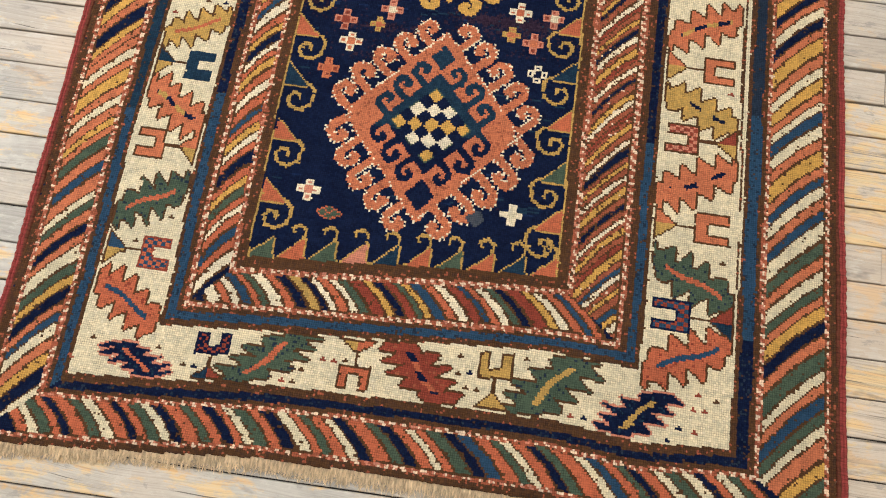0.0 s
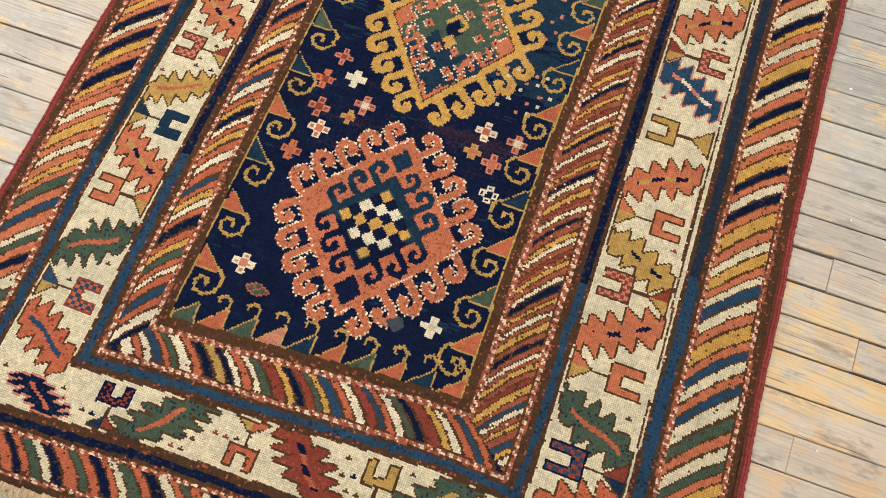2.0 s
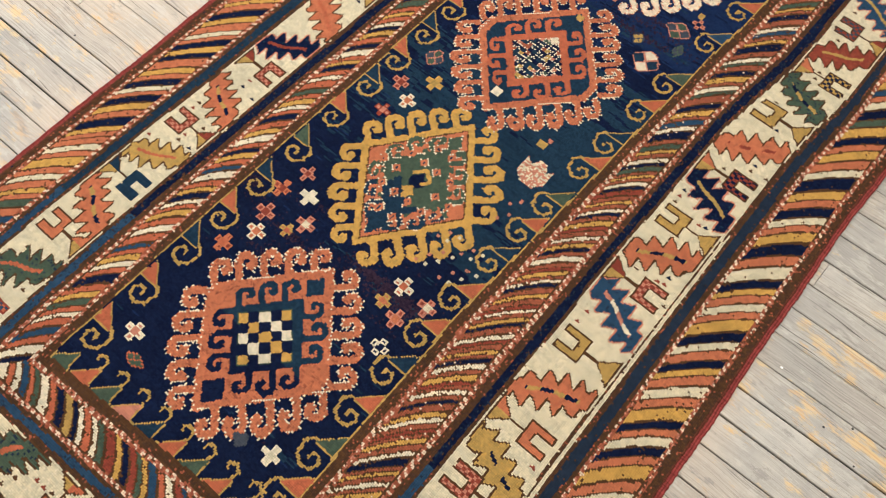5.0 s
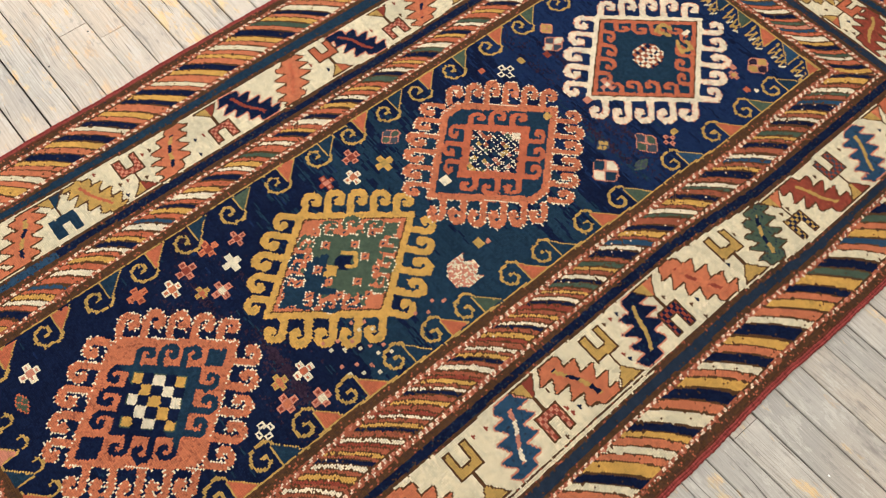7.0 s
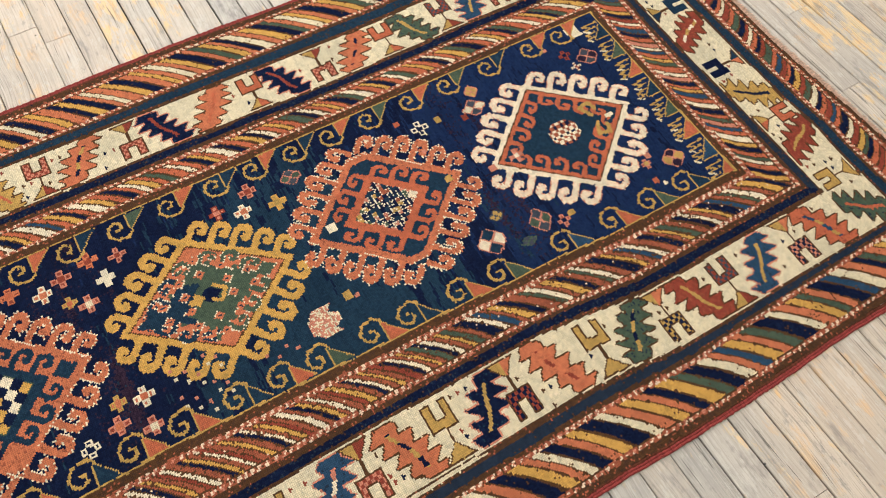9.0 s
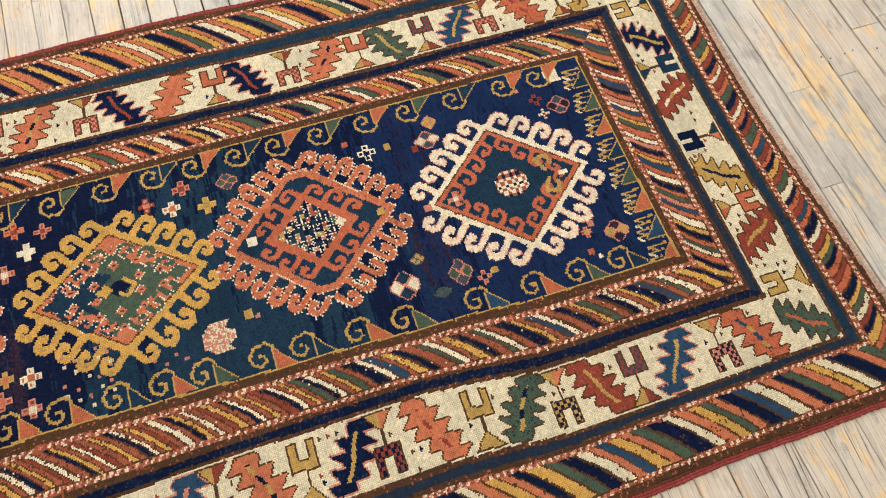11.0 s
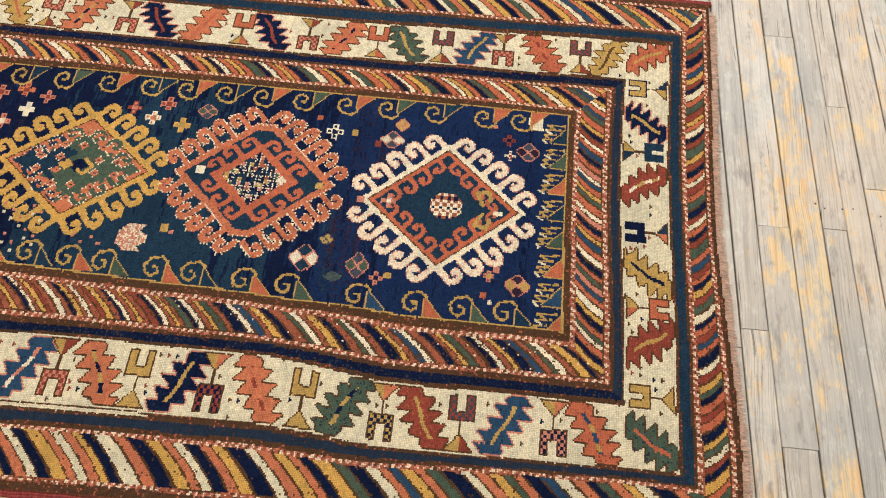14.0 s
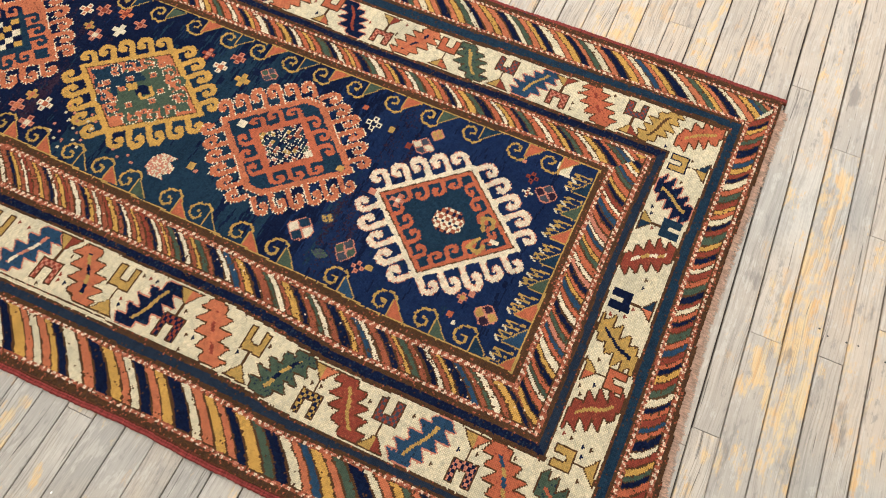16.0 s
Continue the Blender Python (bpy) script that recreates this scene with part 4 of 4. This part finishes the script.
# scattered specks on the ivory ground
ivory = (BAND == 8) & (col == CODE["I"])
r = region("speck_motif", "ivory_border", "tiny brown specks on the ivory ground")
for _ in range(480):
    k = prng.randint(0, 4)
    if k == 0:
        x, y = prng.uniform(0.40, 0.54), prng.uniform(-0.4, 1.7)
    elif k == 1:
        x, y = prng.uniform(-0.52, -0.40), prng.uniform(-0.4, 1.7)
    elif k == 2:
        x, y = prng.uniform(-0.5, 0.5), prng.uniform(-0.48, -0.38)
    else:
        x, y = prng.uniform(-0.5, 0.5), prng.uniform(1.70, 1.78)
    turn_ = prng.randint(0, 2)
    for n in range(prng.randint(1, 4)):
        u, v = x + (0.019 * n if turn_ else 0), y + (0 if turn_ else 0.019 * n)
        w = window(u - 0.0085, u + 0.0085, v - 0.0085, v + 0.0085)
        if X[w].size and ivory[w].all():
            d = np.zeros(X[w].shape, bool)
            d[1:2, 1:4] = True
            d[2:3, 2:3] = True
            put(w, d, prng.choice(list("OODN")), r)
            ivory[w] = False

# mixed and worn knots in the lines
run = np.repeat(prng.uniform(0, 1, (NY, NX // 3 + 1)), 3, 1)[:, :NX]
tone = prng.uniform(0, 1, X.shape)
brown = np.isin(BAND, (1, 5, 7, 9, 11, 15, 16)) & (col == CODE["O"])
col[brown & (tone < 0.34)] = CODE["U"]
col[brown & (tone > 0.93)] = CODE["E"]
dim = np.isin(BAND, (6, 10))
col[dim & (tone < 0.03)] = CODE["U"]
col[dim & (tone > 0.90)] = CODE["V"]
thin = (BAND == 3) & (SIDE == 0)
col[thin & (tone < 0.06)] = CODE["O"]
col[thin & (tone > 0.993)] = CODE["Q"]
col[np.isin(BAND, (3, 13)) & (tone < 0.02)] = CODE["O"]
worn = (BAND == 8) & (col == CODE["I"])
col[worn & (tone < 0.06)] = CODE["W"]

# stray knots: worn tips and mends
stray = prng.uniform(0, 1, X.shape)
swap = (stray < 0.03)
jj, ii = np.indices(X.shape)
col_s = col.copy()
col_s[:, 1:] = np.where(swap[:, 1:], col[:, :-1], col[:, 1:])
col = col_s

# --- surface: pile height with soft waves
def rug_height(x, y):
    z = 0.0075 + 0.0012 * np.sin(5.1 * x + 2.0 * np.sin(2.3 * y)) * np.sin(3.7 * y + 0.6)
    z = z + 0.009 * np.exp(-((y - 1.07 - 0.25 * (x - 0.45)) / 0.040) ** 2 - ((x - 0.48) / 0.17) ** 2)
    z = z + 0.005 * np.exp(-((x - 0.12 - 0.3 * (y + 0.4)) / 0.05) ** 2 - ((y + 0.43) / 0.12) ** 2)
    z = z + 0.005 * np.exp(-((x - 0.28) / 0.05) ** 2 - ((y - 1.82) / 0.09) ** 2)
    z = z + 0.004 * np.exp(-((x + 0.02 - 0.1 * y) / 0.30) ** 2 - ((y + 0.245) / 0.025) ** 2)
    return z


def lie(x, y):
    """Where a spot of the rug's design lies on the floor: the old rug is wider at its near end and pulled out of square."""
    q = y - 0.8
    return (x - 0.0012 + 0.0035 * q + 0.0048 * q ** 2 - 0.0005 * q ** 3 + 0.0011 * x - 0.0394 * x * q + 0.0102 * x * q ** 2 - 0.0063 * x ** 2 - 0.0129 * x ** 2 * q + 0.0062 * x ** 3,
            y + 0.0083 - 0.0211 * q - 0.0191 * q ** 2 + 0.0087 * q ** 3 + 0.0112 * x - 0.0084 * x * q - 0.0050 * x * q ** 2 - 0.0002 * x ** 2 - 0.0005 * x ** 2 * q - 0.0040 * x ** 3)


vx = RX0 + np.arange(NX + 1) * KNOT
vy = RY0 + np.arange(NY + 1) * KNOT
VX, VY = np.meshgrid(vx, vy)
VZ = rug_height(VX, VY) - 0.0009 + prng.normal(0, 0.00025, VX.shape)
VX = VX + prng.normal(0, 0.00055, VX.shape)
VY = VY + prng.normal(0, 0.00048, VY.shape)
CX, CY = X + prng.normal(0, 0.0003, X.shape), Y + prng.normal(0, 0.0003, X.shape)
CZ = rug_height(X, Y) + 0.0012 + prng.normal(0, 0.0004, X.shape)
VU, VV, CU, CV = *np.meshgrid(vx, vy), X, Y
VX, VY = lie(VX, VY)
CX, CY = lie(CX, CY)
vert_uv = np.concatenate([np.stack([VU, VV], -1).reshape(-1, 2), np.stack([CU, CV], -1).reshape(-1, 2)])
vert_xyz = np.concatenate([np.stack([VX, VY, VZ], -1).reshape(-1, 3), np.stack([CX, CY, CZ], -1).reshape(-1, 3)])
VID = np.arange((NY + 1) * (NX + 1)).reshape(NY + 1, NX + 1)
MID = VID.size + np.arange(NY * NX).reshape(NY, NX)
c0, c1, c2_, c3_ = VID[:-1, :-1], VID[:-1, 1:], VID[1:, 1:], VID[1:, :-1]
# four small faces to a knot, meeting at its raised middle
TRIS = np.stack([np.stack([p_, q_, MID], -1) for p_, q_ in ((c0, c1), (c1, c2_), (c2_, c3_), (c3_, c0))], 2)

rug = tagged(new("rug"), "antique knotted wool rug with four hooked medallions on navy", "rug")
reg[~inside] = -1


def knotted(name, mask, parent, label=""):
    q = TRIS[mask].reshape(-1, 3)
    used, inv = np.unique(q, return_inverse=True)
    inv = inv.reshape(-1, 3)
    me = bpy.data.meshes.new(name)
    me.vertices.add(len(used))
    me.vertices.foreach_set("co", vert_xyz[used].ravel().astype(np.float32))
    me.loops.add(inv.size)
    me.loops.foreach_set("vertex_index", inv.ravel().astype(np.int32))
    me.polygons.add(len(inv))
    me.polygons.foreach_set("loop_start", (np.arange(len(inv)) * 3).astype(np.int32))
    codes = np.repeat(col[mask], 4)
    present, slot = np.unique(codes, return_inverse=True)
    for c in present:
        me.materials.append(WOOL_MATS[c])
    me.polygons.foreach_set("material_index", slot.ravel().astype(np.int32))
    me.polygons.foreach_set("use_smooth", np.ones(len(inv), bool))
    me.update(calc_edges=True)
    uv = me.uv_layers.new(name="knots")
    uv.data.foreach_set("uv", vert_uv[used][inv.ravel()].ravel().astype(np.float32))
    ob = new(name, me)
    ob.parent = parent
    if label:
        ob["label"] = label
    if name in ("speck_motif", "spot_motif"):
        ob["kind"] = "stuff"
    return ob


pile = knotted("field", reg == 0, rug, "navy and teal wool field with colour banding")
knotted("inner_border", reg == r_in, rug, "narrow border of slanting coloured stripes between speckled lines")
iv_ob = knotted("ivory_border", reg == r_ivory, rug, "ivory border of serrated leaves and cups")
knotted("outer_border", reg == r_out, rug, "outer border of slanting coloured stripes")
PARENT = {"pile": pile, "ivory_border": iv_ob}
for i, (nm, par, lab) in enumerate(REG):
    if i in (0, r_in, r_ivory, r_out):
        continue
    mk = reg == i
    if mk.any():
        knotted(nm, mk, PARENT[par], lab)

# --- selvedge cords along the two long sides
def cord(name, side, off, radius, mat, parent, label=""):
    ys = np.arange(-0.615, 1.940, 0.006)
    at, lim = (R_AT, R_LIM) if side == "R" else (L_AT, L_LIM)
    sg = 1 if side == "R" else -1
    base = np.interp(ys, at, [q[16] for q in lim]) + 0.0022 * np.sin(9 * ys) * np.sin(11 * ys + 1)
    y0 = -float(np.interp(sg * 0.65, B_AT, [q[16] for q in B_LIM]))
    ys_ok = ys > y0 - 0.002
    v, f = [], []
    k = 7
    n = 0
    for y, b0 in zip(ys[ys_ok], base[ys_ok]):
        wob = 0.0006 * math.sin(y * 420 + off * 900) + 0.0005 * math.sin(y * 97)
        cx_, rz = b0 + off + wob, radius * (1 + 0.12 * math.sin(y * 640 + off * 300))
        h = float(rug_height(sg * cx_, y)) - 0.0075
        for a in range(k):
            th = math.pi * (a / (k - 1))
            v.append((sg * (cx_ + rz * math.cos(th)), y, max(0.0004, h + 0.0004 + 1.5 * rz * math.sin(th))))
        n += 1
    for j in range(n - 1):
        for a in range(k - 1):
            q = (j * k + a, j * k + a + 1, (j + 1) * k + a + 1, (j + 1) * k + a)
            f.append(q if side == "L" else q[::-1])
    v = [(*lie(x, y), z) for x, y, z in v]
    ob = mesh_object(name, v, f, [mat], parent, label, smooth=True)
    return ob


for side in "RL":
    first = cord("selvedge", side, 0.002, 0.0042, CORD_BROWN, rug, "brown and red overcast wool edge cords")
    cord("cord", side, 0.0075, 0.0034, CORD_RED, first)
    cord("cord", side, 0.0130, 0.0034, CORD_RED, first)

# --- fringes at the two ends
def fringe(end, count, mat, label):
    fr_ = random.Random(21 if end == "B" else 22)
    v, f = [], []
    sg = -1 if end == "B" else 1
    at, lim = (B_AT, B_LIM) if end == "B" else (T_AT, T_LIM)
    for i in range(count):
        x = -0.655 + 1.355 * (i + fr_.random()) / count
        y0 = sg * float(np.interp(x, at, [q[16] for q in lim])) - sg * 0.002
        ln = fr_.uniform(0.018, 0.030) if end == "B" else fr_.uniform(0.014, 0.026)
        bend, curl = fr_.uniform(-0.9, 0.9), fr_.uniform(-1.2, 1.2)
        z0 = 0.0015 + fr_.random() * 0.0035
        th = fr_.uniform(0.00045, 0.0008)
        pts, a = [], bend
        px, py = x, y0
        seg_n = 5
        for s in range(seg_n + 1):
            k = s / seg_n
            pts.append((px, py, max(0.0010, z0 + 0.0035 * math.sin(k * 3.0) * fr_.uniform(0.3, 1) - 0.003 * k)))
            a += curl * 0.35 + fr_.uniform(-0.25, 0.25)
            px += math.sin(a) * ln / seg_n
            py += sg * math.cos(a) * ln / seg_n
        n = len(v)
        for (qx, qy, qz) in pts:
            v += [(qx - th, qy, qz - th * 0.6), (qx + th, qy, qz - th * 0.6), (qx, qy, qz + th)]
        for s in range(seg_n):
            b0 = n + 3 * s
            for e in range(3):
                f.append((b0 + e, b0 + (e + 1) % 3, b0 + 3 + (e + 1) % 3, b0 + 3 + e))
    # the frayed web under the strands
    step = 0.0024
    for i in range(int(1.355 / step)):
        x = -0.655 + i * step
        y0 = sg * float(np.interp(x, at, [q[16] for q in lim])) - sg * 0.003
        y1 = y0 + sg * fr_.uniform(0.010, 0.019)
        n = len(v)
        v += [(x, y0, 0.0042), (x + step * 1.05, y0, 0.0042), (x + step * fr_.uniform(0.5, 1.3), y1, 0.0012), (x + step * fr_.uniform(-0.3, 0.5), y1, 0.0012)]
        f.append((n, n + 1, n + 2, n + 3) if end == "T" else (n + 3, n + 2, n + 1, n))
    v = [(*lie(x, y), z) for x, y, z in v]
    return mesh_object("fringe", v, f, [mat], rug, label)


fringe("B", 3200, FRINGE_TAN, "short frizzy tan cotton fringe")
fringe("T", 3000, FRINGE_PINK, "short rose-beige wool fringe")

# ---------------------------------------------------------------- ceiling light panels and windows, out of sight, made up to carry the light
for px, py in PANELS:
    e = tagged(new("added_ceiling_light"), "flat white ceiling light panel, unseen, added to light the rug", "ceiling light", "ceiling lights")
    e.location = (px, py, HC)
    bm = box_bm(-0.31, 0.31, -0.61, 0.61, -0.045, -0.002, 0.004)
    part("frame", bm, METAL, e, "white metal frame")
    part("diffuser", box_bm(-0.285, 0.285, -0.585, 0.585, -0.052, -0.0455), GLOW, e, "glowing diffuser of the added panel")
# unseen windows, added to go with the side fill
for i, (a, b_) in enumerate(WIN):
    wob_ = tagged(new("window_%d" % (i + 1)), "tall white-framed window, unseen, added to go with the side light", "window", "", "structure")
    bm = bmesh.new()
    for ya, yb, za, zb in ((a, a + 0.05, 0.7, 2.5), (b_ - 0.05, b_, 0.7, 2.5), (a + 0.05, b_ - 0.05, 0.7, 0.75), (a + 0.05, b_ - 0.05, 2.45, 2.5), ((a + b_) / 2 - 0.02, (a + b_) / 2 + 0.02, 0.75, 2.45)):
        bmesh.ops.create_cube(bm, size=1.0, matrix=Matrix.Translation((X0 - 0.09, (ya + yb) / 2, (za + zb) / 2)) @ Matrix.Diagonal((0.06, yb - ya, zb - za, 1)))
    part("window_frame", bm, METAL, wob_, "white painted frame")
